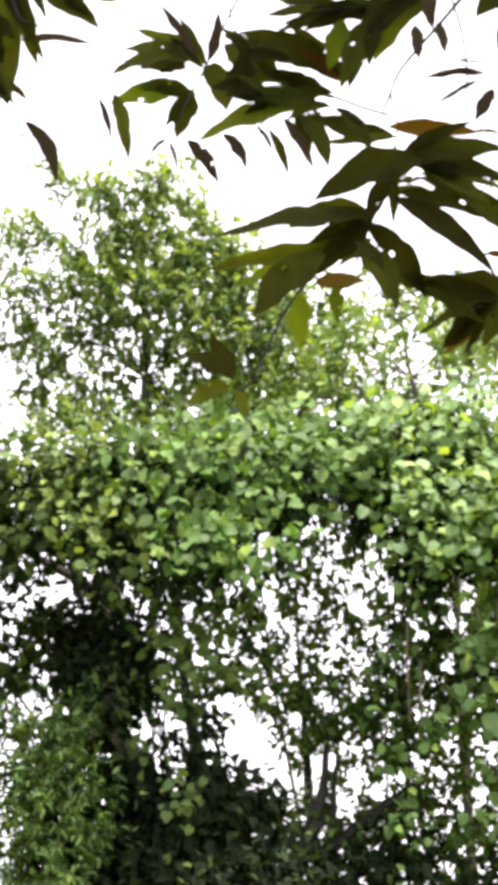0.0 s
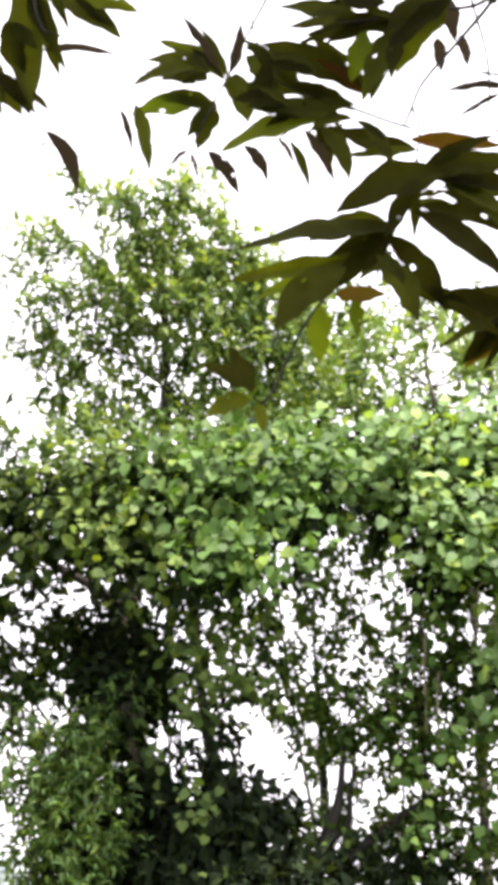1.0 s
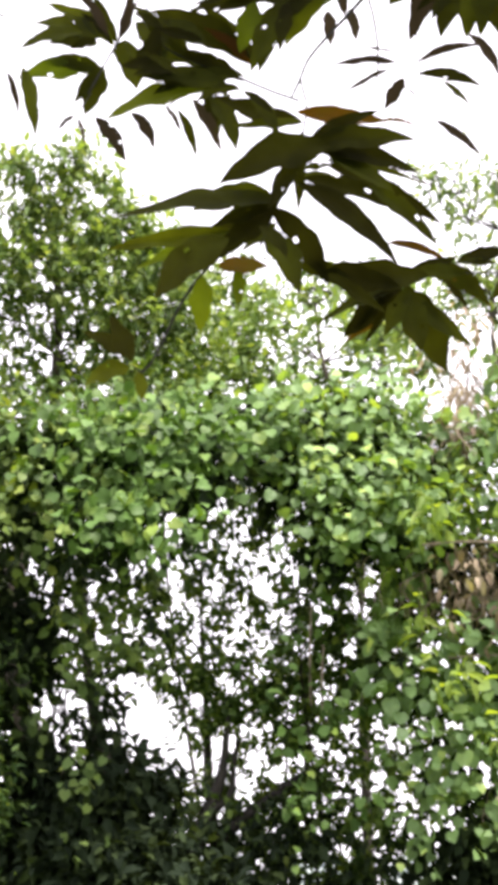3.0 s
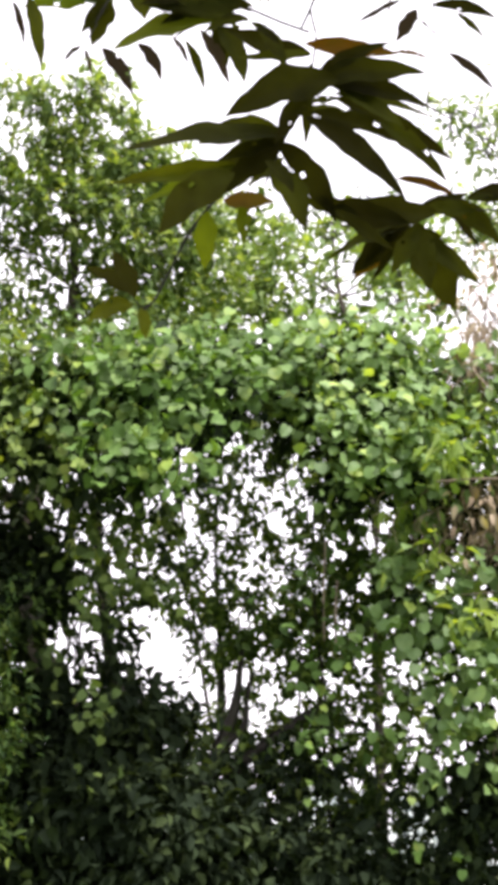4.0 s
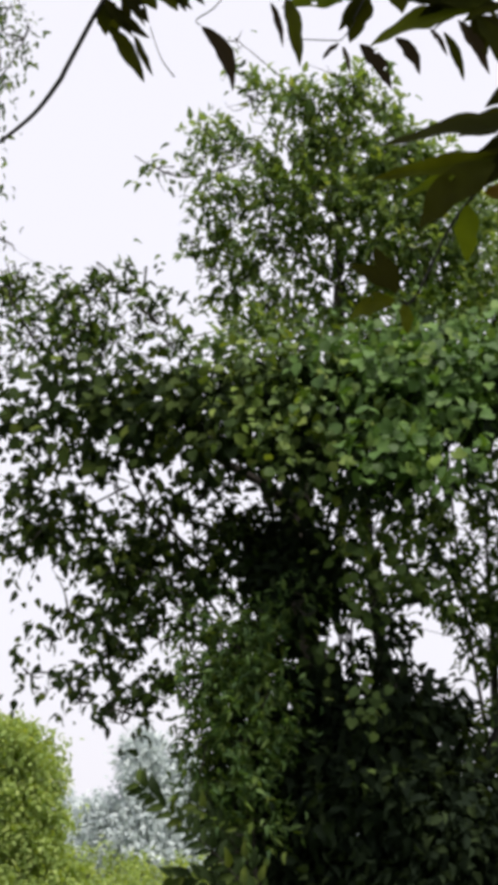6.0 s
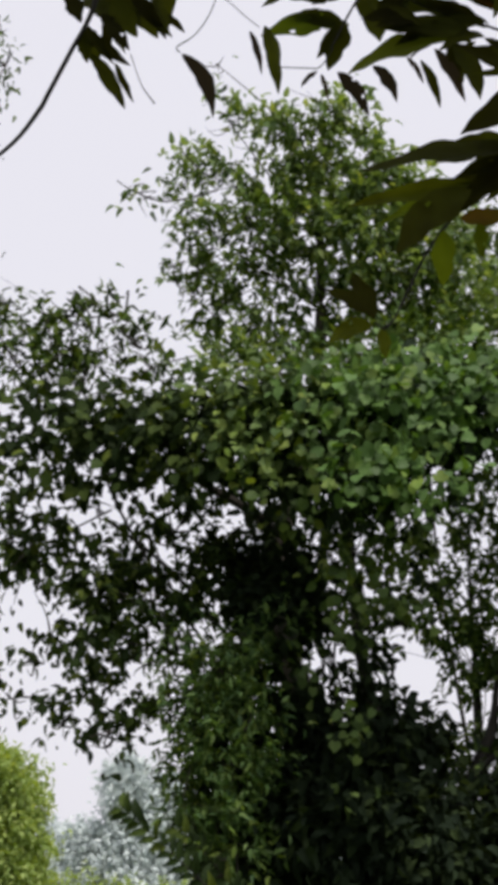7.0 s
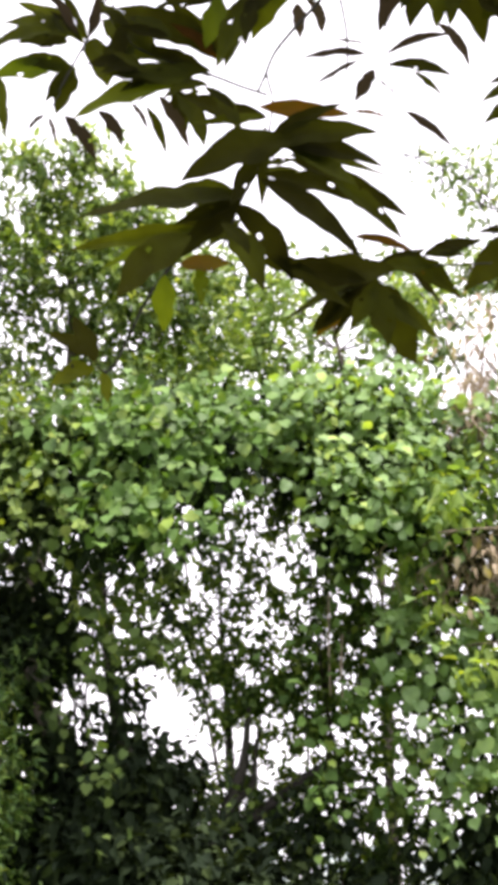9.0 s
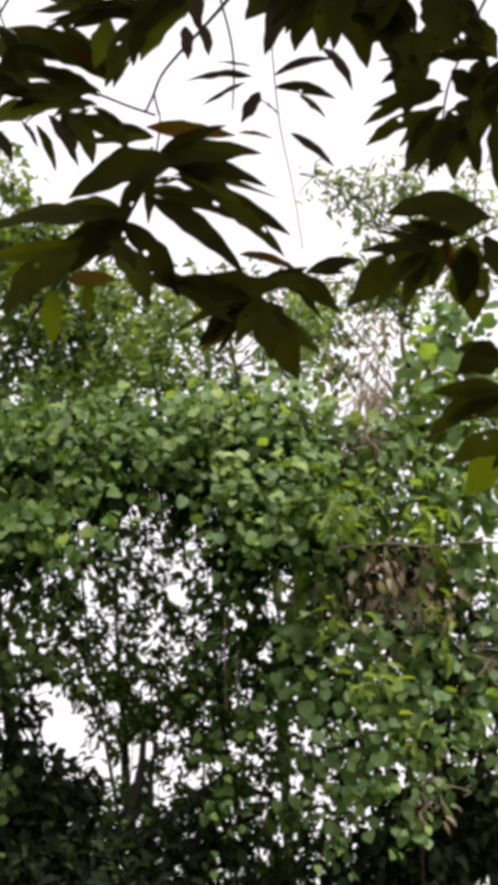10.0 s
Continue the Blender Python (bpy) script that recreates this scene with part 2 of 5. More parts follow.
# sky showing through the tall crown
CROWN_GAPS = [(-1.80, 7.78, 0.15, 0.09), (-1.83, 7.38, 0.11, 0.07), (-1.77, 8.28, 0.13, 0.06), (-2.12, 8.06, 0.05, 0.04), (-1.93, 7.97, 0.05, 0.04), (-1.99, 7.10, 0.07, 0.05), (-1.54, 8.26, 0.18, 0.12), (-0.63, 8.32, 0.12, 0.09), (-2.12, 8.04, 0.08, 0.06), (-1.93, 7.71, 0.10, 0.06), (-1.36, 7.13, 0.10, 0.06), (-1.57, 6.75, 0.08, 0.06), (-1.76, 6.78, 0.07, 0.06), (-1.12, 6.47, 0.12, 0.08), (-1.56, 6.53, 0.10, 0.06), (-0.87, 6.47, 0.05, 0.07), (-1.36, 6.40, 0.07, 0.05), (-1.28, 6.86, 0.06, 0.05), (-1.07, 7.22, 0.06, 0.04), (-0.49, 6.74, 0.06, 0.05), (-2.16, 7.01, 0.08, 0.06), (-1.85, 6.41, 0.07, 0.07), (-1.70, 7.29, 0.05, 0.04), (-0.93, 7.99, 0.08, 0.05), (-1.86, 7.32, 0.05, 0.07)]


# places where the foliage is only thin (x, z, half width, half height, share that is bare)
THIN = [(0.15, 4.66, 0.20, 0.19, 0.59), (0.74, 4.60, 0.39, 0.27, 0.38), (1.01, 4.71, 0.19, 0.22, 0.4), (0.81, 4.04, 0.26, 0.14, 0.44), (-0.24, 3.93, 0.26, 0.17, 0.35), (0.12, 3.35, 0.21, 0.12, 0.59), (0.48, 2.98, 0.33, 0.19, 0.35), (0.84, 2.74, 0.28, 0.12, 0.3), (0.68, 3.25, 0.28, 0.14, 0.44), (1.68, 4.35, 0.13, 0.16, 0.52), (0.34, 4.20, 0.19, 0.14, 0.44), (-0.06, 3.50, 0.30, 0.14, 0.55), (1.42, 2.46, 0.28, 0.14, 0.37), (1.71, 3.31, 0.14, 0.14, 0.37), (-0.97, 3.43, 0.15, 0.15, 0.6)]


def opened(at, chance):
    """Which leaves stay when the openings are cleared."""
    stay = np.ones(len(at), bool)
    for x, z, rx, rz in GAPS + CROWN_GAPS:
        edge = ((at[:, 0] - x) / rx) ** 2 + ((at[:, 2] - z) / rz) ** 2 + RNG.normal(size=len(at)) * 0.25
        stay &= ~((edge < 1) & (RNG.uniform(size=len(at)) < chance))
    for x, z, rx, rz, bare in THIN:
        edge = ((at[:, 0] - x) / rx) ** 2 + ((at[:, 2] - z) / rz) ** 2 + RNG.normal(size=len(at)) * 0.3
        stay &= ~((edge < 1) & (RNG.uniform(size=len(at)) < bare))
    return stay


def waves(*sizes):
    return [(RNG.normal(size=3) * (1, 0.12, 1) * w, RNG.uniform(0, 6.28)) for w in sizes]


WAVES = waves(9, 11, 13, 16, 19, 23, 27, 31, 14, 17)
FINE_WAVES = waves(10, 14, 18, 21, 24, 27, 30, 33, 20, 16, 26, 23)


SPECK_WAVES = waves(20, 24, 28, 32, 36, 40, 44, 30, 26, 34, 22, 38)


def airy(at, share, fine=False):
    """Which leaves stay when about that share of the crown is left open in small irregular holes."""
    v = sum(np.sin(at @ k + p) for k, p in (SPECK_WAVES if fine == "specks" else FINE_WAVES if fine else WAVES))
    return v > np.quantile(v, share) if len(at) else v > 0


def cloud(clumps, per_square_metre, thick=0.6, shell=False, clusters=0.22):
    """Places and outward ways of leaves in clumps (x, y, z, rx, rz, density), gathered on sprays so that light shows between them."""
    at, out = [], []
    for x, y, z, rx, rz, dens in clumps:
        ry = max(0.25, thick * min(rx, rz) * 1.3)
        count = int(per_square_metre * dens * math.pi * rx * rz)
        sprays = max(4, count // 9)
        c = RNG.normal(size=(sprays, 3))
        c = unit(c) * (RNG.uniform(0, 1, (sprays, 1)) ** (0.18 if shell else 0.42))
        if shell:
            c[:, 1] = -np.abs(c[:, 1]) * RNG.choice([1, 1, 1, -1], sprays)
        c *= 0.82 + 0.36 * RNG.uniform(size=(sprays, 1))
        pick = RNG.integers(0, sprays, count)
        p = c[pick] * (rx, ry, rz) + RNG.normal(size=(count, 3)) * clusters * (0.5 if shell else 0.42)
        at.append(p + (x, y, z))
        out.append(unit(c[pick] / (rx, ry, rz) + 1e-6))
    return np.concatenate(at), np.concatenate(out)


def tube(bm, pts, sides=7, wobble=0.0):
    """A tapered stem through points (x, y, z, radius), smoothed."""
    pts = [Vector(p) for p in pts]
    fine = []
    for i in range(len(pts) - 1):
        a, b, c, d = pts[max(i - 1, 0)], pts[i], pts[i + 1], pts[min(i + 2, len(pts) - 1)]
        for k in range(5):
            t = k / 5
            fine.append(0.5 * ((2 * b) + (c - a) * t + (2 * a - 5 * b + 4 * c - d) * t * t + (3 * b - a - 3 * c + d) * t ** 3))
    fine.append(pts[-1])
    rings = []
    for i, p in enumerate(fine):
        q = fine[min(i + 1, len(fine) - 1)].xyz - fine[max(i - 1, 0)].xyz
        turn = q.to_track_quat("Z", "Y").to_matrix() if q.length > 1e-6 else Matrix.Identity(3)
        ring = []
        for k in range(sides):
            a = 2 * math.pi * k / sides
            r = max(p.w, 0.0005) * (1 + wobble * noise.noise(p.xyz * 3 + Vector((math.cos(a), math.sin(a), 0))))
            ring.append(bm.verts.new(p.xyz + turn @ Vector((r * math.cos(a), r * math.sin(a), 0))))
        rings.append(ring)
    for a, b in zip(rings, rings[1:]):
        for k in range(sides):
            bm.faces.new((a[k], a[(k + 1) % sides], b[(k + 1) % sides], b[k]))
    bm.faces.new(rings[0][::-1])
    bm.faces.new(rings[-1])


def part(name, bm, mat, parent, label=""):
    me = bpy.data.meshes.new(name)
    bm.to_mesh(me)
    bm.free()
    me.materials.append(mat)
    for p in me.polygons:
        p.use_smooth = True
    ob = new(name, me)
    ob.parent = parent
    return tagged(ob, label)


def stem(name, pts, mat, parent, label="", sides=7, wobble=0.15):
    bm = bmesh.new()
    tube(bm, pts, sides, wobble)
    return part(name, bm, mat, parent, label)


def foliage(name, shape, clumps, density, size, mat, parent, label="", aspect=0.4, droop=0.5, upright=0.6, thick=0.6, face=(0, -0.2, 1), shell=False, clusters=0.22, openings=0.0, holes=0.0, spread=0.45, reach=(0, 0, 0), fine=False):
    at, out = cloud(clumps, density, thick, shell, clusters)
    if holes:
        keep = airy(at, holes, fine) | (RNG.uniform(size=len(at)) < (0.02 if fine else 0.06))
        at, out = at[keep], out[keep]
    if openings:
        keep = opened(at, openings)
        at, out = at[keep], out[keep]
    n = len(at)
    way = out * 0.7 + RNG.normal(size=(n, 3)) * 0.7 + (0, 0, -droop) + np.array(reach)
    normal = np.array(face) * upright + RNG.normal(size=(n, 3)) * spread + out * (0.5 if shell else 0.1)
    length = size * RNG.uniform(0.6, 1.3, n)
    v, f = blades(shape, at, way, normal, length, length * aspect * RNG.uniform(0.8, 1.2, n))
    ob = new(name, triangles(name, v, f, mat))
    ob.parent = parent
    return tagged(ob, label, kind="stuff")


def sprigs(clumps, parent, mat, each=5, trunk=None, thin=0.007):
    """Fine twigs that carry the leaves of the clumps."""
    bm = bmesh.new()
    for x, y, z, rx, rz, dens in clumps:
        for _ in range(each):
            a = Vector((x, y, z)) + Vector(RNG.normal(size=3)) * 0.12 * rx
            b = a + Vector((RNG.normal() * rx * 0.7, RNG.normal() * 0.2, RNG.normal() * rz * 0.7))
            m = (a + b) / 2 + Vector((RNG.normal(), RNG.normal(), RNG.normal())) * 0.06
            tube(bm, [(*a, thin * 1.5), (*m, thin), (*b, thin * 0.4)], 4)
    return tagged(part("twigwork", bm, mat, parent), kind="stuff")


def limbs(trunk, clumps, parent, mat, thick=0.03, every=1):
    """Boughs from the stem to the clumps that they carry."""
    line = [Vector(p) for p in trunk]
    for x, y, z, rx, rz, dens in clumps[::every]:
        to = Vector((x, y, z))
        lower = [p for p in line if p.z < z - 0.2] or [line[0]]
        root = min(lower, key=lambda p: (p.xyz - to).length)
        way = to - root.xyz
        bend = root.xyz + way * 0.5 + Vector((RNG.normal() * 0.08, RNG.normal() * 0.08, 0.12 * way.length * RNG.uniform(-0.3, 0.8)))
        r = min(thick, root.w * 0.7)
        stem("limb", [(*root.xyz, r), (*bend, r * 0.7), (*to, r * 0.3)], mat, parent, sides=6)


def rooted(name, label, category, group=""):
    """A thing whose parts are given in the world's own metres."""
    ob = new(name)
    ob.empty_display_size = 0.2
    return tagged(ob, label, category, group)


# ---- ground ----
def ground():
    bm = bmesh.new()
    steps = [-2000, -600, -200, -80, -40, -20, -12, -8, -4, 0, 4, 8, 12, 16, 20, 26, 34, 44, 60, 80, 120, 200, 400, 900, 2500]
    grid = [[bm.verts.new((x, y, (0.05 * noise.noise((x * 0.2, y * 0.2, 0)) if abs(x) < 60 and abs(y) < 60 else 0))) for x in steps] for y in steps]
    for a, b in zip(grid, grid[1:]):
        for k in range(len(steps) - 1):
            bm.faces.new((a[k], a[k + 1], b[k + 1], b[k]))
    me = bpy.data.meshes.new("ground")
    bm.to_mesh(me)
    bm.free()
    me.materials.append(GRASS_GROUND)
    tagged(new("ground", me), "green grassy ground reaching to the horizon", "ground", kind="structure")


ground()


# ---- the tall tree with fine leaves and its fork ----
def tall_tree():
    tree = rooted("tall_tree", "tall broadleaf tree with fine green leaves rising above vines", "tree")
    trunk = [(-0.39, 14.90, 0.09, 0.298), (-0.43, 14.90, 1.47, 0.225), (-0.62, 14.90, 2.40, 0.180), (-0.86, 14.90, 2.93, 0.145), (-1.10, 14.90, 3.34, 0.122), (-1.31, 14.90, 3.71, 0.121), (-1.37, 14.90, 4.11, 0.115), (-1.33, 14.90, 4.63, 0.100), (-1.20, 14.90, 5.20, 0.088), (-1.01, 14.90, 6.01, 0.067), (-0.94, 14.90, 6.90, 0.053), (-0.96, 14.90, 7.66, 0.037), (-1.00, 14.90, 8.44, 0.017)]
    stem("trunk", trunk, TRUNK_BARK, tree, "furrowed brown bark", 12, 0.25)
    stem("trunk", [(-0.39, 14.20, 0.16, 0.178), (-0.31, 14.20, 2.14, 0.131), (-0.41, 14.20, 2.82, 0.095), (-0.52, 14.20, 3.39, 0.062), (-0.60, 14.20, 3.92, 0.044), (-0.64, 14.20, 4.51, 0.039), (-0.65, 14.20, 5.12, 0.030)], BARK, tree, "", 10, 0.2)
    stem("limb", [(-1.54, 13.60, 3.52, 0.018), (-1.97, 13.60, 4.04, 0.019), (-2.35, 13.60, 4.38, 0.019), (-2.69, 13.60, 4.63, 0.019)], BARK, tree)
    stem("limb", [(-1.16, 13.80, 4.35, 0.06), (-1.43, 13.80, 4.69, 0.05), (-1.77, 13.80, 4.90, 0.04), (-2.21, 13.80, 5.16, 0.03)], BARK, tree)
    stem("limb", [(-1.87, 14.30, 7.90, 0.009), (-2.35, 14.30, 7.80, 0.009), (-2.67, 14.30, 7.92, 0.007), (-2.83, 14.30, 8.03, 0.006)], BARK, tree, sides=5)
    crown = [
        (-0.70, 14.35, 8.65, 0.40, 0.17, 0.8), (-1.32, 14.35, 8.62, 0.35, 0.19, 0.7), (-1.82, 14.15, 8.61, 0.19, 0.13, 0.4),
        (-2.03, 14.05, 7.99, 0.30, 0.21, 0.5), (-2.10, 14.05, 7.57, 0.26, 0.08, 1.1), (-1.18, 14.55, 8.16, 0.57, 0.30, 0.9),
        (-0.50, 14.55, 8.17, 0.46, 0.30, 0.9), (-1.55, 14.25, 7.55, 0.47, 0.29, 0.9), (-0.88, 14.45, 7.56, 0.64, 0.37, 1),
        (-0.19, 14.65, 7.74, 0.43, 0.43, 1)]
    lower = [
        (-1.84, 14.30, 7.21, 0.44, 0.26, 0.8), (-1.24, 14.60, 7.17, 0.61, 0.27, 0.7), (-0.45, 14.80, 7.14, 0.54, 0.38, 0.9),
        (-1.54, 14.50, 6.58, 0.44, 0.24, 0.6), (-0.84, 14.60, 6.49, 0.52, 0.21, 0.6), (-1.75, 14.30, 6.29, 0.36, 0.15, 0.7),
        (0.20, 15.00, 7.20, 0.52, 0.41, 1), (0.05, 14.80, 6.65, 0.43, 0.27, 1), (-2.59, 14.30, 7.86, 0.20, 0.05, 1.2),
        (-2.25, 14.30, 7.00, 0.16, 0.06, 0.4), (-1.91, 14.40, 9.24, 0.12, 0.08, 0.2), (-2.13, 14.30, 7.22, 0.26, 0.21, 0.6)]
    limbs(trunk, crown + lower, tree, TRUNK_BARK, 0.011)
    sprigs(crown + lower, tree, BARK, 4, thin=0.005)
    sprays = [
        (-1.67, 14.30, 8.62, 0.24, 0.09, 1), (-1.24, 14.30, 8.53, 0.30, 0.11, 1.1), (-0.77, 14.30, 8.55, 0.27, 0.12, 1.1),
        (-0.50, 14.30, 8.43, 0.16, 0.11, 0.9), (-2.10, 14.30, 8.19, 0.21, 0.12, 1.1), (-2.17, 14.30, 7.98, 0.17, 0.12, 1),
        (-1.78, 14.30, 8.10, 0.21, 0.10, 1), (-1.65, 14.30, 7.95, 0.18, 0.10, 1), (-2.16, 14.30, 7.55, 0.18, 0.05, 1),
        (-2.01, 14.30, 7.10, 0.21, 0.11, 1.1), (-2.08, 14.30, 6.91, 0.16, 0.10, 1), (-1.81, 14.30, 6.77, 0.21, 0.16, 1),
        (-1.57, 14.30, 6.34, 0.23, 0.13, 0.9)]
    west = [c for c in crown if c[0] < -1.5]
    sprigs(sprays, tree, BARK, 5, thin=0.004)
    foliage("crown", LANCE, sprays + west, 800, 0.09, PALE_TREE_LEAF, tree, "spiky sprays at the edge of the crown", 0.4, droop=-0.1, upright=0.9, openings=0.85, holes=0.45, fine="specks", clusters=0.14)
    foliage("crown", LANCE, sprays + west, 1350, 0.088, BACK_LEAF, tree, "", 0.4, droop=0.0, openings=0.85, holes=0.45, fine="specks", clusters=0.14)
    foliage("crown", LANCE, [c for c in crown if c[0] >= -1.5] + [(x, y, z + 0.1, rx, rz * 0.7, 0.3) for x, y, z, rx, rz, d in west], 2500, 0.105, FINE_LEAF, tree, "bright green fine leaves", 0.46, droop=0.05, upright=0.9, openings=0.92, holes=0.5, fine=True, clusters=0.16)
    foliage("crown", LANCE, [
        (-0.18, 14.50, 7.82, 0.43, 0.35, 1), (0.02, 14.50, 7.24, 0.45, 0.34, 1), (-0.35, 14.40, 7.16, 0.39, 0.29, 1),
        (0.32, 14.70, 7.54, 0.35, 0.35, 0.9), (-0.61, 14.40, 7.90, 0.40, 0.24, 0.8), (-0.93, 14.40, 8.20, 0.43, 0.21, 0.7),
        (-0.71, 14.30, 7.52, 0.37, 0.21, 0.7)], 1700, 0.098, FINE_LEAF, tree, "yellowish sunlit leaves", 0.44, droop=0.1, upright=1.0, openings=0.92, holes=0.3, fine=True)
    foliage("crown", LANCE, lower, 1250, 0.1, FINE_LEAF, tree, "", 0.46, droop=0.1, upright=0.9, openings=0.92, holes=0.62, fine="specks", clusters=0.18)
    foliage("low_crown", LANCE, [
        (-1.27, 14.70, 6.72, 0.42, 0.24, 1), (-1.71, 14.60, 6.73, 0.37, 0.24, 0.9), (-0.77, 14.80, 6.71, 0.40, 0.22, 1),
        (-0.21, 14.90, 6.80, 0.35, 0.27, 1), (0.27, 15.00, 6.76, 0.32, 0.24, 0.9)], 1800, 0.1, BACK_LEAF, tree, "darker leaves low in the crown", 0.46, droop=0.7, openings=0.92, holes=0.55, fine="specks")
    # Sunlight on these tufts is put in through the leaf material.
    foliage("sunlit_tufts", LANCE, [(-1.36, 14.30, 7.75, 0.18, 0.11, 1), (-1.18, 14.30, 7.82, 0.14, 0.07, 0.8), (-0.53, 14.30, 7.84, 0.24, 0.11, 0.9), (-0.19, 14.30, 7.79, 0.21, 0.08, 0.8), (-0.25, 14.30, 7.39, 0.16, 0.15, 0.9), (-0.12, 14.30, 7.20, 0.14, 0.14, 0.9), (-0.68, 14.30, 8.61, 0.23, 0.12, 0.9), (-0.54, 14.30, 7.07, 0.21, 0.08, 0.7), (-0.95, 14.30, 8.04, 0.21, 0.09, 0.6)], 330, 0.08, YOUNG_LIT_LEAF, tree, "sunlit tufts, sunlight put in as yellow-green leaf colour", 0.4, droop=0.5, upright=1.0, holes=0.2, fine=True)
    foliage("low_crown", LANCE, lower + [(-0.19, 13.60, 6.07, 0.34, 0.17, 0.8), (0.43, 13.60, 6.06, 0.29, 0.19, 0.8), (0.15, 13.8, 6.3, 0.45, 0.2, 0.8)], 1000, 0.1, BACK_LEAF, tree, "", 0.46, droop=0.1, openings=0.92, holes=0.6, fine="specks", clusters=0.18)
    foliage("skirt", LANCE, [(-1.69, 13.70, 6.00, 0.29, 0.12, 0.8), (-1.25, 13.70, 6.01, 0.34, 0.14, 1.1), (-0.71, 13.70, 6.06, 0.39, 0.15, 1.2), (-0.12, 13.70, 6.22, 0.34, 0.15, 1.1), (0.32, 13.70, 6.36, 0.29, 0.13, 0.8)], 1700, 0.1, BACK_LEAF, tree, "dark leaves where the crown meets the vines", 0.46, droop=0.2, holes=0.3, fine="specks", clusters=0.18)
    # A darker leaf material puts the crown's inner shade into colour.
    inner = [(x, y + 0.3, z - rz * 0.25, rx * 0.75, rz * 0.7, d) for x, y, z, rx, rz, d in crown[5:] + lower[:8]]
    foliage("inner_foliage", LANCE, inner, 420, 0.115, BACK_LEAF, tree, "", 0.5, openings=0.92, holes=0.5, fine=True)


tall_tree()


# ---- trees behind and beside ----
def back_tree():
    tree = rooted("back_tree", "slender tree with thin pale green crown behind the vines", "tree")
    trunk = [(2.09, 16.80, -0.10, 0.079), (2.06, 16.80, 2.73, 0.067), (2.08, 16.80, 4.98, 0.052), (1.96, 16.80, 6.80, 0.042), (1.75, 16.80, 7.51, 0.024), (1.68, 16.80, 8.36, 0.012)]
    stem("trunk", trunk, BARK, tree, "", 10)
    crown = [
        (1.06, 17.00, 8.15, 0.43, 0.25, 0.5), (0.80, 17.00, 7.60, 0.43, 0.21, 0.6), (1.75, 17.50, 8.64, 0.51, 0.32, 0.5),
        (1.40, 17.00, 7.49, 0.52, 0.21, 0.7), (2.38, 17.50, 8.59, 0.45, 0.32, 0.5), (2.34, 17.00, 7.86, 0.43, 0.28, 0.6),
        (1.59, 16.50, 7.06, 0.44, 0.18, 0.7), (0.56, 16.50, 8.27, 0.36, 0.36, 0.6), (2.81, 17.00, 7.49, 0.37, 0.18, 0.5),
        (2.75, 17.50, 8.34, 0.38, 0.25, 0.5)]
    limbs(trunk, crown, tree, BARK, 0.014)
    sprigs(crown, tree, BARK, 5)
    foliage("crown", LANCE, crown, 1600, 0.12, BACK_LEAF, tree, "", 0.5, holes=0.42, fine=True)
    front = [(0.71, 15.80, 7.54, 0.40, 0.19, 0.8), (1.26, 15.80, 7.59, 0.40, 0.15, 0.6), (1.64, 15.80, 7.82, 0.35, 0.15, 0.5), (1.16, 15.80, 7.29, 0.51, 0.14, 0.5), (1.91, 15.80, 7.51, 0.40, 0.20, 0.6), (2.26, 15.80, 7.19, 0.29, 0.23, 0.7), (0.47, 15.80, 7.22, 0.45, 0.19, 1), (0.86, 15.80, 7.00, 0.45, 0.14, 1), (1.01, 15.80, 7.91, 0.35, 0.17, 0.6), (2.50, 15.80, 7.79, 0.23, 0.29, 0.6)]
    sprigs(front, tree, BARK, 4)
    foliage("front_crown", LANCE, front, 1900, 0.115, PALE_TREE_LEAF, tree, "pale grey-green leaves with sky between them", 0.46, droop=0.1, upright=0.9, holes=0.42, fine=True, clusters=0.2)


def right_tree():
    tree = rooted("feathery_tree", "slender tree with feathery light green twigs above dry vines", "tree")
    trunk = [(3.09, 14.60, 0.06, 0.073), (3.19, 14.60, 2.55, 0.058), (3.22, 14.60, 4.50, 0.044), (3.20, 14.60, 6.08, 0.031), (3.14, 14.60, 7.20, 0.021), (3.32, 14.60, 8.06, 0.015), (3.26, 14.60, 8.59, 0.009)]
    stem("trunk", trunk, BARK, tree, "", 10)
    crown = [
        (2.42, 14.75, 8.78, 0.22, 0.06, 0.5), (2.66, 14.75, 8.65, 0.28, 0.10, 0.9), (2.87, 14.75, 8.53, 0.22, 0.12, 0.8),
        (3.32, 14.85, 8.77, 0.28, 0.28, 0.8), (3.50, 14.85, 8.28, 0.33, 0.33, 0.8), (2.99, 14.75, 8.25, 0.22, 0.22, 0.5),
        (3.80, 14.85, 7.98, 0.44, 0.33, 0.56), (3.34, 14.85, 7.75, 0.33, 0.22, 0.25), (4.13, 15.05, 8.66, 0.34, 0.39, 0.56),
        (2.91, 14.65, 7.45, 0.21, 0.16, 0.4), (3.65, 14.65, 7.37, 0.48, 0.21, 0.24),
        (2.89, 14.70, 7.60, 0.33, 0.20, 1), (2.56, 14.70, 7.11, 0.25, 0.14, 1), (3.19, 14.70, 7.25, 0.25, 0.20, 0.7), (3.07, 14.70, 7.51, 0.22, 0.14, 1), (2.33, 14.70, 7.06, 0.21, 0.14, 1)]
    limbs(trunk, crown, tree, BARK, 0.013)
    sprigs(crown, tree, BARK, 5)
    foliage("crown", SMALL, crown, 800, 0.12, FINE_LEAF, tree, "", 0.36)


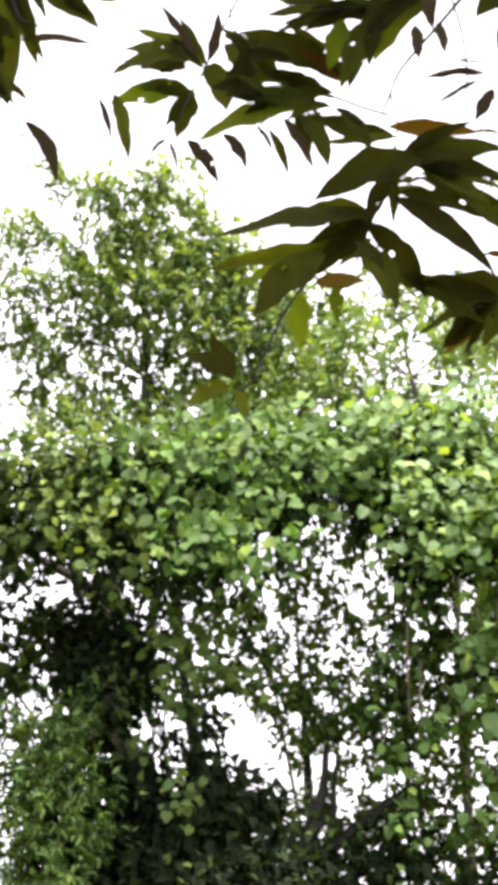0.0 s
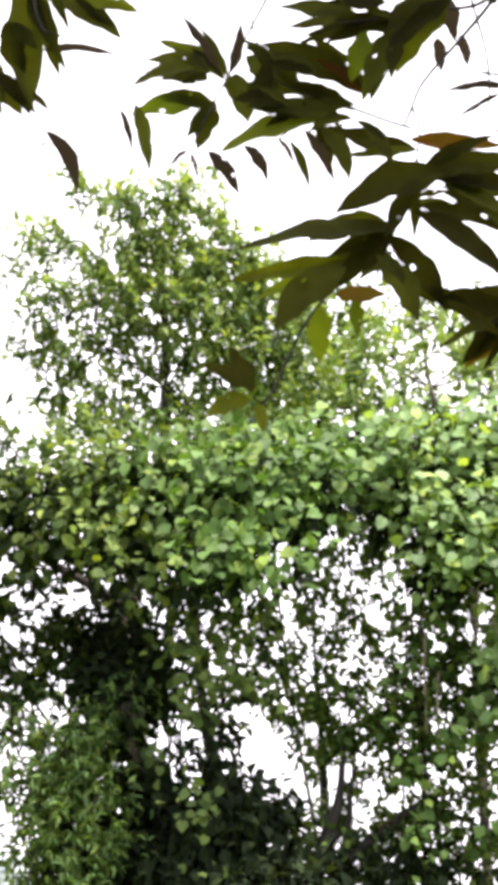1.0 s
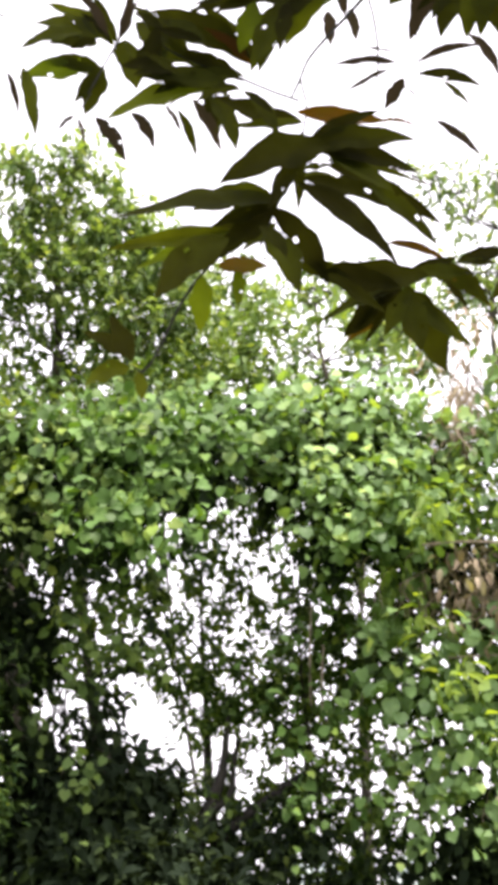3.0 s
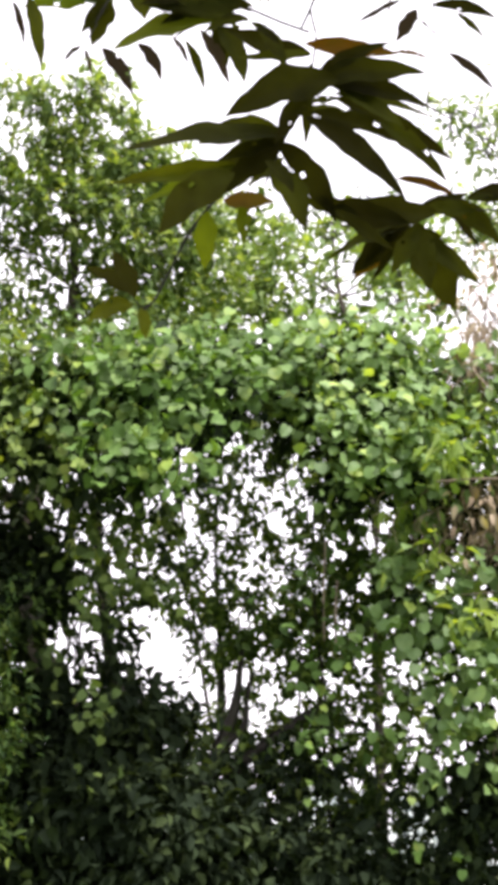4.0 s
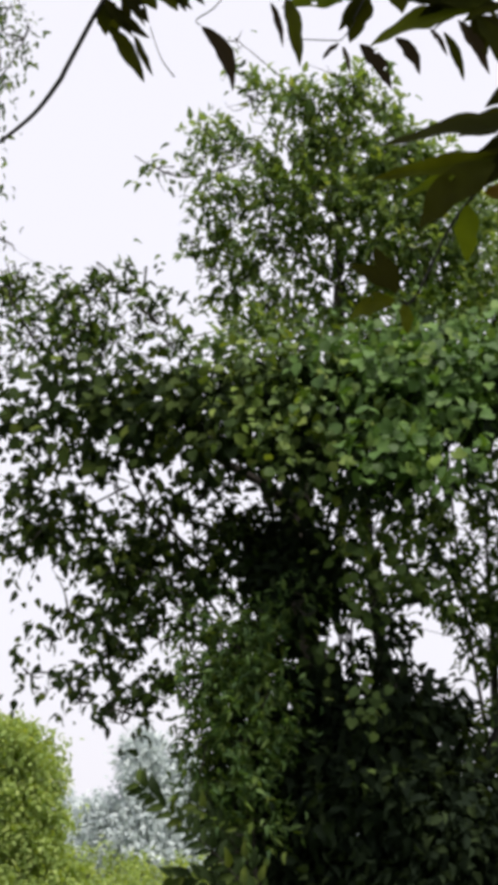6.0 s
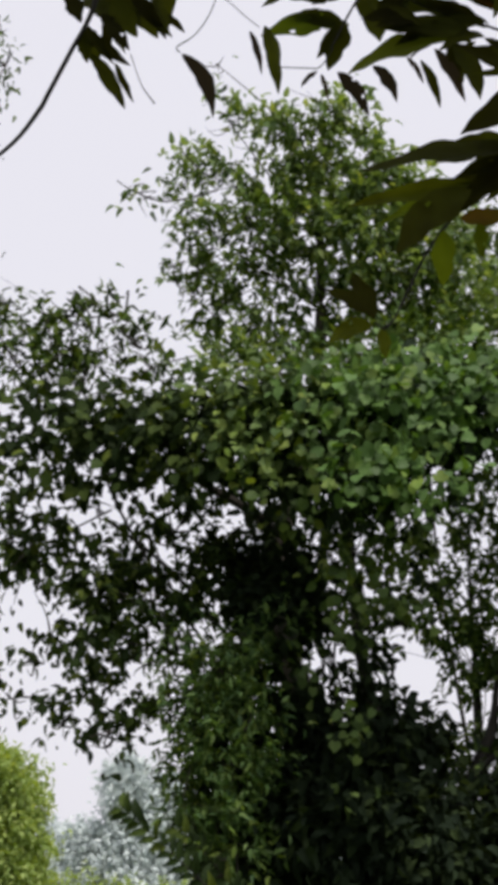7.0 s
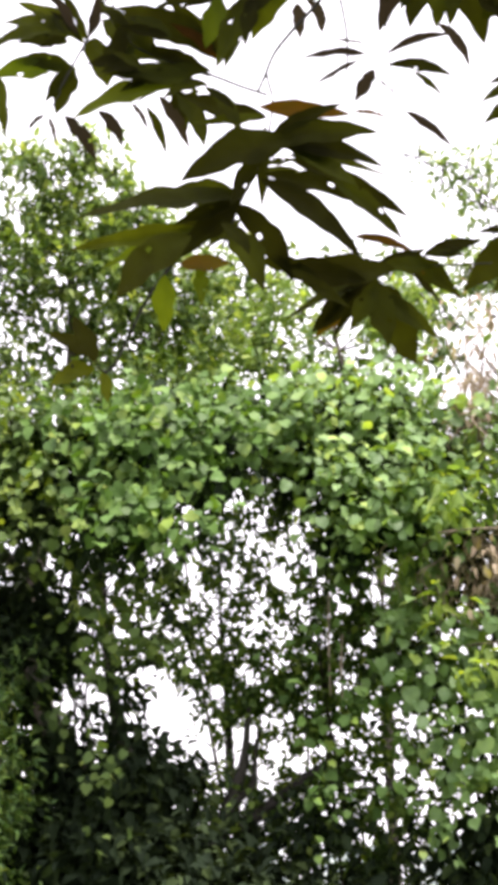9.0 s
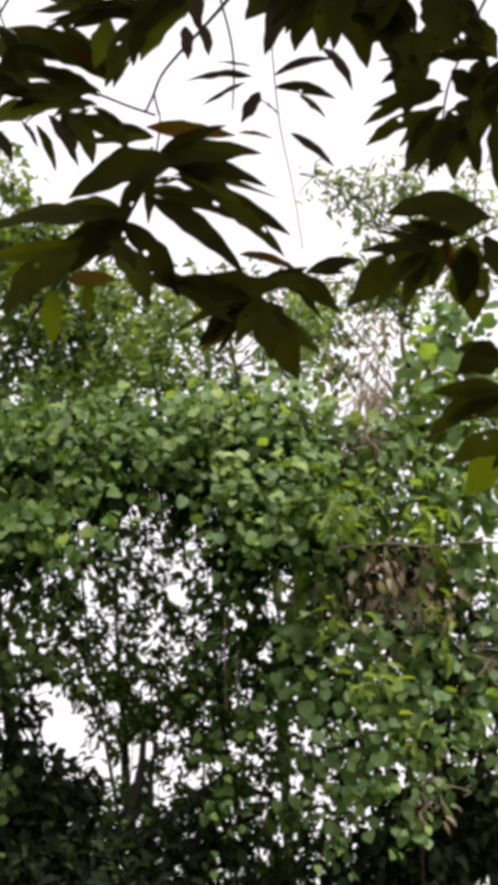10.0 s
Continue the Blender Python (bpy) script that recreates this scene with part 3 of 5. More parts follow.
def left_tree():
    tree = rooted("leaning_tree", "small tree with dark hanging twigs and a low green crown", "tree")
    trunk = [(-1.2, 13.40, -0.1, 0.030), (-1.3, 13.40, 2.13, 0.019), (-1.6, 13.30, 3.22, 0.015), (-2.11, 13.30, 3.99, 0.013), (-2.49, 13.30, 4.61, 0.012), (-2.75, 13.30, 5.19, 0.010), (-2.90, 13.30, 5.58, 0.009), (-2.98, 13.30, 6.24, 0.005)]
    stem("trunk", trunk, BARK, tree, "", 10)
    crown = [
        (-3.22, 13.20, 6.31, 0.31, 0.22, 0.7), (-2.82, 13.20, 6.38, 0.34, 0.17, 0.72), (-2.50, 13.20, 6.29, 0.26, 0.16, 0.45),
        (-2.38, 13.20, 6.06, 0.33, 0.14, 0.54), (-2.94, 13.20, 5.95, 0.45, 0.21, 0.9), (-3.39, 13.20, 5.86, 0.28, 0.28, 0.7),
        (-3.68, 13.20, 6.32, 0.29, 0.29, 0.7), (-2.27, 13.20, 5.78, 0.33, 0.12, 0.63), (-3.85, 13.20, 6.84, 0.19, 0.29, 0.28)]
    hanging = [
        (-3.05, 13.10, 4.53, 0.33, 0.30, 0.9), (-2.61, 13.20, 4.59, 0.41, 0.17, 0.45), (-2.57, 13.00, 3.95, 0.30, 0.43, 1.4),
        (-3.01, 13.10, 4.11, 0.24, 0.27, 0.75), (-2.27, 13.30, 4.13, 0.33, 0.33, 0.9), (-2.09, 13.30, 4.43, 0.36, 0.22, 0.75),
        (-2.42, 13.00, 3.45, 0.40, 0.27, 1.1), (-2.72, 13.00, 3.11, 0.32, 0.26, 0.75), (-3.00, 13.10, 3.53, 0.24, 0.24, 0.45),
        (-3.31, 13.10, 4.35, 0.27, 0.66, 0.9), (-1.85, 13.40, 4.28, 0.28, 0.33, 1.2), (-2.46, 13.00, 2.78, 0.12, 0.13, 0.4),
        (-2.29, 13.10, 2.97, 0.27, 0.14, 1.1), (-3.29, 13.10, 3.06, 0.23, 0.10, 0.7), (-2.89, 13.10, 2.86, 0.18, 0.07, 0.7),
        (-2.45, 13.10, 2.73, 0.11, 0.18, 0.5), (-3.12, 13.10, 3.36, 0.09, 0.06, 0.5), (-2.52, 13.10, 3.54, 0.27, 0.27, 1),
        (-1.89, 13.10, 3.85, 0.23, 0.23, 1.2), (-3.22, 13.10, 4.14, 0.28, 0.19, 0.8), (-2.35, 13.10, 3.85, 0.27, 0.18, 1)]
    limbs(trunk, crown, tree, BARK, 0.013)
    limbs(trunk, hanging[:5], tree, BARK, 0.005)
    sprigs(crown + hanging, tree, BARK, 4)
    foliage("crown", LANCE, crown, 1000, 0.1, BACK_LEAF, tree, "", 0.45, droop=0.0, holes=0.5, fine="specks")
    # Shade under and below this crown is put in as darker leaf layers.
    foliage("shaded_crown", LANCE, [(x, y + 0.15, z - rz * 0.25, rx, rz, d) for x, y, z, rx, rz, d in crown], 1200, 0.1, DARKENED_LEAF, tree, "darker leaves under the crown", 0.45, droop=0.1, holes=0.5, fine="specks")
    foliage("hanging_foliage", LANCE, hanging, 2600, 0.095, DARKENED_LEAF, tree, "dark leaves against the sky", 0.6, droop=0.7, openings=0.95, holes=0.66, fine="specks", clusters=0.3)


def side_tree():
    tree = rooted("slender_tree", "slender tree with thin drooping twigs and small leaves", "tree")
    trunk = [(-4.14, 14.40, -0.10, 0.089), (-4.31, 14.40, 2.69, 0.072), (-4.47, 14.40, 5.68, 0.056), (-4.45, 14.40, 7.90, 0.043), (-4.31, 14.40, 9.08, 0.027)]
    stem("trunk", trunk, BARK, tree, "", 10)
    crown = [
        (-4.01, 14.40, 9.34, 0.16, 0.33, 0.6), (-4.25, 14.40, 8.89, 0.27, 0.38, 0.8), (-4.41, 14.40, 8.01, 0.27, 0.43, 0.8),
        (-4.35, 14.40, 9.69, 0.33, 0.28, 0.7), (-4.68, 14.40, 8.91, 0.27, 0.33, 0.8)]
    limbs(trunk, crown, tree, BARK, 0.012)
    sprigs(crown, tree, BARK, 5)
    foliage("crown", LANCE, crown, 1300, 0.085, BACK_LEAF, tree, "", 0.4, droop=0.9, holes=0.4, fine=True)


back_tree()
side_tree()
right_tree()
left_tree()


def saplings():
    for pts in ([(0.66, 15.20, 0.04, 0.040), (0.42, 15.20, 2.35, 0.024), (0.23, 15.20, 3.65, 0.015), (0.14, 15.20, 4.28, 0.012), (0.07, 15.20, 5.08, 0.013), (0.03, 15.20, 5.79, 0.010)], [(0.49, 14.40, 0.12, 0.057), (0.48, 14.40, 2.31, 0.043), (0.43, 14.40, 2.82, 0.037), (0.42, 14.40, 3.39, 0.027), (0.39, 14.40, 4.03, 0.017), (0.39, 14.40, 4.78, 0.014)], [(1.12, 13.90, 0.16, 0.022), (1.21, 13.90, 2.54, 0.012), (1.23, 13.90, 3.50, 0.012), (1.27, 13.90, 4.41, 0.010), (1.34, 13.90, 5.15, 0.007)], [(0.95, 13.90, 0.16, 0.022), (1.05, 13.90, 2.54, 0.012), (1.08, 13.90, 3.50, 0.009), (1.15, 13.90, 4.41, 0.007), (1.17, 13.90, 5.15, 0.007)]):
        pts[0] = (*pts[0][:2], -0.15, pts[0][3])
        t = rooted("sapling", "thin bare sapling stem among hanging leaves", "sapling", "sapling stems")
        stem("trunk", pts, BARK, t, "", 8)
    t = rooted("undergrowth_tree", "loose dark understorey tree with sky showing through its leaves", "tree")
    middle = [
        (0.28, 13.90, 4.11, 0.23, 0.45, 0.44), (0.66, 13.90, 3.87, 0.45, 0.38, 0.55), (0.59, 13.90, 3.42, 0.51, 0.32, 0.77),
        (1.01, 13.90, 3.41, 0.48, 0.48, 0.83), (1.00, 13.90, 4.17, 0.32, 0.52, 0.55), (0.37, 13.90, 3.75, 0.19, 0.19, 0.44),
        (0.39, 13.90, 2.87, 0.34, 0.31, 0.66), (0.94, 13.90, 2.88, 0.50, 0.31, 0.61), (0.69, 13.90, 2.39, 0.68, 0.34, 0.88),
        (1.30, 13.90, 2.63, 0.47, 0.50, 0.66), (-0.05, 13.80, 3.94, 0.28, 0.24, 1.2), (-0.12, 13.80, 4.30, 0.26, 0.19, 1.2),
        (0.20, 13.80, 3.67, 0.26, 0.19, 1.4), (0.29, 13.80, 4.36, 0.29, 0.21, 0.5),
        (0.47, 13.90, 3.46, 0.40, 0.19, 1), (0.91, 13.90, 3.36, 0.28, 0.21, 0.9), (0.56, 13.90, 2.61, 0.24, 0.28, 0.8),
        (0.98, 13.90, 2.61, 0.28, 0.28, 0.8), (1.16, 13.90, 3.81, 0.24, 0.24, 0.6), (0.72, 13.90, 4.63, 0.34, 0.24, 0.4)]
    side = [
        (1.49, 13.80, 3.67, 0.49, 0.67, 0.94), (1.48, 13.80, 4.43, 0.37, 0.43, 0.94), (1.79, 13.80, 3.99, 0.37, 0.55, 0.77),
        (1.72, 13.80, 2.97, 0.42, 0.42, 0.66), (1.41, 13.80, 2.26, 0.53, 0.35, 0.88), (1.87, 13.80, 2.38, 0.36, 0.36, 0.77),
        (0.59, 13.80, 4.64, 0.68, 0.14, 0.39), (0.84, 13.80, 4.88, 0.38, 0.25, 0.44), (0.21, 13.80, 4.80, 0.19, 0.13, 0.55)] + [
        (0.76, 13.80, 4.30, 0.43, 0.19, 0.39), (0.63, 13.80, 4.47, 0.38, 0.21, 0.5), (1.95, 13.80, 3.66, 0.28, 0.37, 0.8),
        (0.81, 13.90, 5.23, 0.29, 0.22, 0.7), (0.60, 13.90, 4.96, 0.36, 0.19, 0.7), (1.04, 13.90, 4.98, 0.24, 0.24, 0.8),
        (0.40, 13.90, 4.67, 0.29, 0.19, 0.7), (0.01, 13.80, 4.54, 0.24, 0.19, 0.6),
        (2.05, 13.50, 2.80, 0.27, 0.20, 1.2), (1.97, 13.50, 3.35, 0.27, 0.18, 0.9)]
    trunk = [(0.48, 14.10, 0.15, 0.056), (0.47, 14.10, 2.30, 0.042), (0.43, 14.10, 2.80, 0.036), (0.42, 14.10, 3.36, 0.027), (0.38, 14.10, 3.98, 0.017), (0.38, 14.10, 4.72, 0.014)]
    stem("trunk", trunk, BARK, t, "", 8)
    stem("limb", [(0.46, 14.10, 2.30, 0.051), (0.80, 14.10, 2.65, 0.042), (1.19, 14.10, 2.87, 0.038), (1.61, 14.10, 2.77, 0.023)], TWIG_BARK, t)
    stem("limb", [(0.27, 13.70, 2.18, 0.070), (0.39, 13.70, 2.56, 0.056), (0.50, 13.70, 2.82, 0.051), (0.55, 13.70, 3.04, 0.033), (0.58, 13.70, 3.36, 0.019)], TWIG_BARK, t)
    stem("limb", [(0.45, 13.70, 2.34, 0.056), (0.71, 13.70, 2.55, 0.051), (0.99, 13.70, 2.74, 0.047), (1.18, 13.70, 2.87, 0.033), (1.32, 13.70, 2.93, 0.019)], TWIG_BARK, t)
    stem("limb", [(0.39, 13.70, 2.56, 0.042), (0.59, 13.70, 2.73, 0.033), (0.62, 13.70, 2.95, 0.023), (0.67, 13.70, 3.18, 0.014)], TWIG_BARK, t, sides=6)
    limbs(trunk, middle + side, t, BARK, 0.006)
    sprigs(middle + side, t, BARK, 2, thin=0.004)
    foliage("crown", LANCE, middle, 2500, 0.085, BACK_LEAF, t, "", 0.55, droop=0.4, openings=0.9, holes=0.5, fine="specks", clusters=0.3)
    foliage("crown", LANCE, side, 2500, 0.085, BACK_LEAF, t, "", 0.55, droop=0.4, openings=0.9, holes=0.5, fine="specks", clusters=0.3)


saplings()


# ---- dark undergrowth round the trunks, its shade put into the leaf colour ----
def shade_bush():
    b = rooted("ivy_thicket", "dense dark thicket of leaves wrapped round the trunks", "bush")
    mass = [
        (-1.21, 13.50, 3.88, 0.42, 0.30, 4.5), (-0.34, 13.60, 2.70, 0.32, 0.45, 2.4), (-0.71, 13.40, 2.07, 0.66, 0.53, 1.6),
        (-0.01, 13.40, 1.89, 0.57, 0.57, 1.6), (-1.21, 13.60, 2.39, 0.50, 0.45, 1.5), (-1.33, 13.70, 3.40, 0.14, 0.28, 1.4), (-0.98, 13.60, 2.98, 0.22, 0.30, 2.2), (-0.72, 13.60, 2.60, 0.22, 0.30, 2),
        (-1.55, 13.60, 4.36, 0.28, 0.19, 1), (-1.1, 13.50, 4.2, 0.16, 0.25, 1.2), (-0.48, 13.70, 3.42, 0.10, 0.26, 1.6), (-1.35, 13.70, 4.70, 0.21, 0.12, 1.3), (-1.38, 13.50, 1.92, 0.4, 0.49, 1.4), (0.65, 13.50, 1.75, 0.57, 0.40, 1.5),
        (1.34, 13.50, 1.65, 0.57, 0.39, 1.4), (3.14, 13.30, 3.55, 0.45, 0.54, 0.7), (-1.55, 13.60, 2.67, 0.36, 0.45, 1.0),
        (-1.5, 13.60, 2.05, 0.28, 0.45, 1.2), (-1.63, 13.60, 3.16, 0.32, 0.27, 1), (0.08, 13.60, 2.69, 0.21, 0.21, 1.1), (0.77, 13.60, 2.45, 0.35, 0.13, 0.7), (1.15, 13.60, 2.49, 0.23, 0.14, 0.5)] + [
        (1.12, 13.60, 2.21, 0.40, 0.25, 0.2), (1.74, 13.60, 2.18, 0.40, 0.27, 0.2), (2.23, 13.60, 2.23, 0.31, 0.27, 0.15),
        (2.61, 13.50, 4.36, 0.65, 0.40, 1.2), (2.80, 13.30, 2.29, 0.48, 0.39, 1.6), (3.26, 13.30, 2.45, 0.40, 0.48, 1.6),
        (2.06, 13.40, 2.10, 0.40, 0.22, 0.26), (2.48, 13.30, 2.04, 0.48, 0.26, 1.4), (2.21, 13.50, 1.51, 0.57, 0.35, 1.4),
        (-1.35, 13.30, 1.52, 0.35, 0.30, 1.5), (-1.02, 13.40, 1.43, 0.52, 0.35, 1.5), (-0.33, 13.40, 1.31, 0.52, 0.35, 1.3),
        (0.45, 13.40, 1.26, 0.52, 0.34, 1.2)]
    for x, y, z, rx, rz, dens in mass[1:6:2]:
        stem("stem", [(x, y, -0.1, 0.05), (x + 0.1, y, z * 0.5, 0.04), (x, y, z, 0.02)], BARK, b)
    # The thicket's shade is painted through this dark leaf material.
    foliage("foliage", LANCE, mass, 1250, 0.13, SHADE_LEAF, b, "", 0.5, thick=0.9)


def lit_bush():
    b = rooted("bush", "leafy green bush with narrow leaves below the vine curtain", "bush")
    mass = [
        (-1.54, 12.90, 3.25, 0.33, 0.26, 1), (-1.72, 12.90, 2.95, 0.31, 0.26, 1), (-1.36, 12.80, 2.85, 0.30, 0.26, 0.9),
        (-1.98, 13.00, 3.44, 0.22, 0.20, 0.8), (-1.61, 12.80, 2.52, 0.32, 0.26, 1.3), (-1.44, 12.80, 2.43, 0.34, 0.30, 0.7),
        (-1.42, 12.70, 1.94, 0.3, 0.33, 0.7), (-1.12, 13.00, 3.56, 0.22, 0.18, 0.4), (-1.55, 12.80, 2.15, 0.23, 0.25, 1.1),
        (-1.90, 12.90, 2.95, 0.18, 0.26, 0.7), (-1.84, 12.90, 2.50, 0.18, 0.26, 0.7), (-1.78, 12.90, 2.05, 0.2, 0.25, 0.8), (-1.38, 13.00, 3.40, 0.27, 0.16, 1), (-1.65, 13.00, 3.29, 0.19, 0.13, 0.8)]
    for x, y, z, rx, rz, dens in (mass[4], mass[6]):
        stem("stem", [(x * 0.9, y + 0.2, -0.1, 0.03), (x * 0.95, y + 0.1, z * 0.5, 0.022), (x, y, z, 0.01)], BARK, b)
    sprigs(mass, b, BARK, 4)
    foliage("foliage", LANCE, mass, 1700, 0.09, BACK_LEAF, b, "", 0.36, holes=0.35, fine=True)
    # Tip leaves carry painted sunlight, raised to the front and top.
    foliage("tip_foliage", LANCE, [(x, y - 0.15, z + rz * 0.3, rx, rz * 0.7, d) for x, y, z, rx, rz, d in mass], 1500, 0.085, BUSH_LEAF, b, "brighter green leaf colour for the sunlit tips", 0.32, droop=0.2, upright=0.9, holes=0.5, fine=True)


shade_bush()
lit_bush()


# ---- vines with round leaves ----
def heart_mesh(name, seed, mat):
    """One round vine leaf of finer shape, a metre long."""
    r = random.Random(seed)
    bm = bmesh.new()
    rows = []
    for i in range(7):
        t = i / 6
        half = 0.5 * (math.sin(math.pi * min(1, t * 0.86 + 0.14)) ** 0.7) if i < 6 else 0.02
        row = []
        for k in range(5):
            s = (k - 2) / 2
            back = -0.14 * abs(s) * (1 - t) if 0 < abs(s) < 1 else -0.08 * abs(s) * (1 - t)
            row.append(bm.verts.new((t + back, s * half, 0.09 * abs(s) - 0.24 * t * t + 0.035 * math.sin(t * 9 + s * 4 + seed) + 0.025 * r.uniform(-1, 1))))
        rows.append(row)
    for a, b in zip(rows, rows[1:]):
        for k in range(4):
            bm.faces.new((a[k], b[k], b[k + 1], a[k + 1]))
    bm.normal_update()
    me = bpy.data.meshes.new(name)
    bm.to_mesh(me)
    bm.free()
    me.materials.append(mat)
    for p in me.polygons:
        p.use_smooth = True
    return me


HEARTS = [heart_mesh("vine_leaf", k, VINE_LEAF_SINGLE) for k in range(3)]
OLIVE_HEARTS = [heart_mesh("olive_vine_leaf", k, OLIVE_LEAF_SINGLE) for k in range(3)]
SUNNY_HEARTS = [heart_mesh("sunny_vine_leaf", k, SUNNY_LEAF_SINGLE) for k in range(3)]


def single_leaves(clumps, total, parent, size, shapes):
    at, out = cloud([(x, y - 0.12, z, rx, rz, d) for x, y, z, rx, rz, d in clumps], 60, 0.6, True)
    pick = [k for k in RNG.permutation(len(at)) if out[k][1] < 0.1][:total]
    for k in pick:
        way = Vector(out[k]) * 0.25 + Vector(RNG.normal(size=3)) * 0.5 + Vector((0, -0.6, -0.8))
        normal = Vector(out[k]) * 0.2 + Vector((0, -0.8, 0.9)) + Vector(RNG.normal(size=3)) * 0.6
        way.normalize()
        side = normal.cross(way).normalized()
        up = way.cross(side)
        s = size * RNG.uniform(0.7, 1.25)
        m = Matrix((way, side, up)).transposed().to_4x4()
        m.translation = Vector(at[k])
        ob = new("leaf", shapes[k % 3])
        ob.parent = parent
        ob.matrix_basis = m @ Matrix.Diagonal((s, s * RNG.uniform(0.85, 1.1), s, 1))


def vine(name, clumps, root, via, label, singles, large=1.1, density=1000, size=0.086, mat=None, inner=2.0):
    v = rooted(name, label, "vine", "climbing vines")
    for k, (x, y, z, rx, rz, dens) in enumerate(clumps[::5]):
        a = Vector((root[0] + RNG.normal() * 0.3, root[1] + RNG.normal() * 0.15, 0))
        b = Vector((x, y + 0.1, z))
        m = Vector(via) + Vector((RNG.normal() * 0.06, 0.1, RNG.normal() * 0.1))
        stem("stem", [(*a, 0.016), (*m, 0.011), (*b, 0.006)], BARK, v, sides=6)
    foliage("foliage", HEART, clumps, density, size, mat or VINE_LEAF, v, "overlapping round green leaves", 0.95, droop=0.75, upright=1.0, face=(0, -0.85, 0.9), shell=True, openings=0.9, holes=0.34, fine=True, spread=0.8, reach=(0, -0.6, 0))
    # Dark inner leaves stand in for shade between the outer ones.
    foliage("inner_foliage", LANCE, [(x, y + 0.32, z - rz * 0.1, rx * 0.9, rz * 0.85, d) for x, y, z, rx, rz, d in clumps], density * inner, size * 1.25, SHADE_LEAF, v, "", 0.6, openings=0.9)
    single_leaves(clumps, singles, v, size * large, OLIVE_HEARTS if mat in (OLIVE_VINE_LEAF, DARKENED_LEAF) else SUNNY_HEARTS if mat == SUNNY_VINE_LEAF else HEARTS)
    return v


west_vine = vine("climbing_vine", [
        (-1.80, 12.80, 5.45, 0.36, 0.20, 0.8), (-1.32, 12.70, 5.41, 0.47, 0.23, 1), (-1.32, 12.70, 4.98, 0.40, 0.24, 1),
        (-0.94, 12.30, 4.72, 0.45, 0.24, 0.8), (-0.95, 12.60, 5.31, 0.42, 0.33, 0.8)], (-0.9, 13.20, 0.33), (-1.1, 13.90, 3.55), "olive green bank of small-leaved vine with yellowish shoots", 40, 1.1, 1150, 0.078, OLIVE_VINE_LEAF)
vine("climbing_vine", [
        (-0.72, 12.50, 5.29, 0.42, 0.33, 1.0),
        (-0.23, 12.30, 5.15, 0.46, 0.37, 1.2), (0.26, 12.50, 5.27, 0.42, 0.33, 1.2), (0.02, 12.00, 4.64, 0.36, 0.21, 1),
        (-0.40, 12.00, 4.57, 0.38, 0.19, 1), (0.60, 13.00, 5.65, 0.32, 0.19, 1), (-0.10, 12.80, 5.65, 0.50, 0.16, 1),
        (0.43, 13.40, 6.00, 0.25, 0.13, 0.5)], (-0.34, 13.20, 0.33), (-0.86, 13.90, 3.55), "thick bank of round-leaved climbing vine draped over trees", 170, 1.0, 950, 0.094)
# This bank's shade comes from the darkened leaf material.
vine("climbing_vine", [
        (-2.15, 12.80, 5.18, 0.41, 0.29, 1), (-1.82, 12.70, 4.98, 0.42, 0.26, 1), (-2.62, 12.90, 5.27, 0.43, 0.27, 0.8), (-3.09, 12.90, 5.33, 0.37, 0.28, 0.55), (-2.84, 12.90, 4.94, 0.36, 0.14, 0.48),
        (-2.43, 12.90, 4.89, 0.32, 0.11, 0.56), (-1.95, 12.80, 4.66, 0.31, 0.11, 0.56), (-3.49, 12.90, 5.24, 0.32, 0.37, 0.55)], (-1.46, 13.20, 0.35), (-1.82, 13.40, 2.78), "shaded bank of small-leaved vine beside a leaning tree", 6, 1.0, 900, 0.095, DARKENED_LEAF, 0.7)
# The hump looks sunlit partly through its paler leaf copy.
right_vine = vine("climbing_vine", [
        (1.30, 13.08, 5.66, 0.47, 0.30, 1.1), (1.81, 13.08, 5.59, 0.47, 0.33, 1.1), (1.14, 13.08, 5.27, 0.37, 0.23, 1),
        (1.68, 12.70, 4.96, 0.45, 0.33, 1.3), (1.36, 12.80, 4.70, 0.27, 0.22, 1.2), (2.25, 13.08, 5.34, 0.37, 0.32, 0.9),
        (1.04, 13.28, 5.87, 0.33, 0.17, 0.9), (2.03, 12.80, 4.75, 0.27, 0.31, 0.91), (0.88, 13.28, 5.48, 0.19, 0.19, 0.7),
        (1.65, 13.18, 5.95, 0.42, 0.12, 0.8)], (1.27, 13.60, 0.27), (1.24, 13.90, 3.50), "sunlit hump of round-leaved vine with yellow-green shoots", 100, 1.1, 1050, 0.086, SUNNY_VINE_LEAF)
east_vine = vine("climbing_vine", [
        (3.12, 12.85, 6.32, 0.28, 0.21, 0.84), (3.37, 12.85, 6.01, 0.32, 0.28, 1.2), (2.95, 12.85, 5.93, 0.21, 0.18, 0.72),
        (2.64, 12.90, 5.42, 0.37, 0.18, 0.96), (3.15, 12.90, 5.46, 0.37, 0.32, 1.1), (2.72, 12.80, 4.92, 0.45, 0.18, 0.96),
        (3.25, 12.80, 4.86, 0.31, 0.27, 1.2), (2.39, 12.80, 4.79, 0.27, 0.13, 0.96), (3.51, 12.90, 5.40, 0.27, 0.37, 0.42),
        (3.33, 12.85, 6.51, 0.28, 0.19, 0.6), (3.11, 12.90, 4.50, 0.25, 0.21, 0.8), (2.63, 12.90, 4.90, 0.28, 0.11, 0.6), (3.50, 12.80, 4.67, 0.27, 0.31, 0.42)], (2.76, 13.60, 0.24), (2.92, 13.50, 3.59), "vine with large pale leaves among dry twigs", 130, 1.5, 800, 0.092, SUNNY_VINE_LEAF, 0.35)
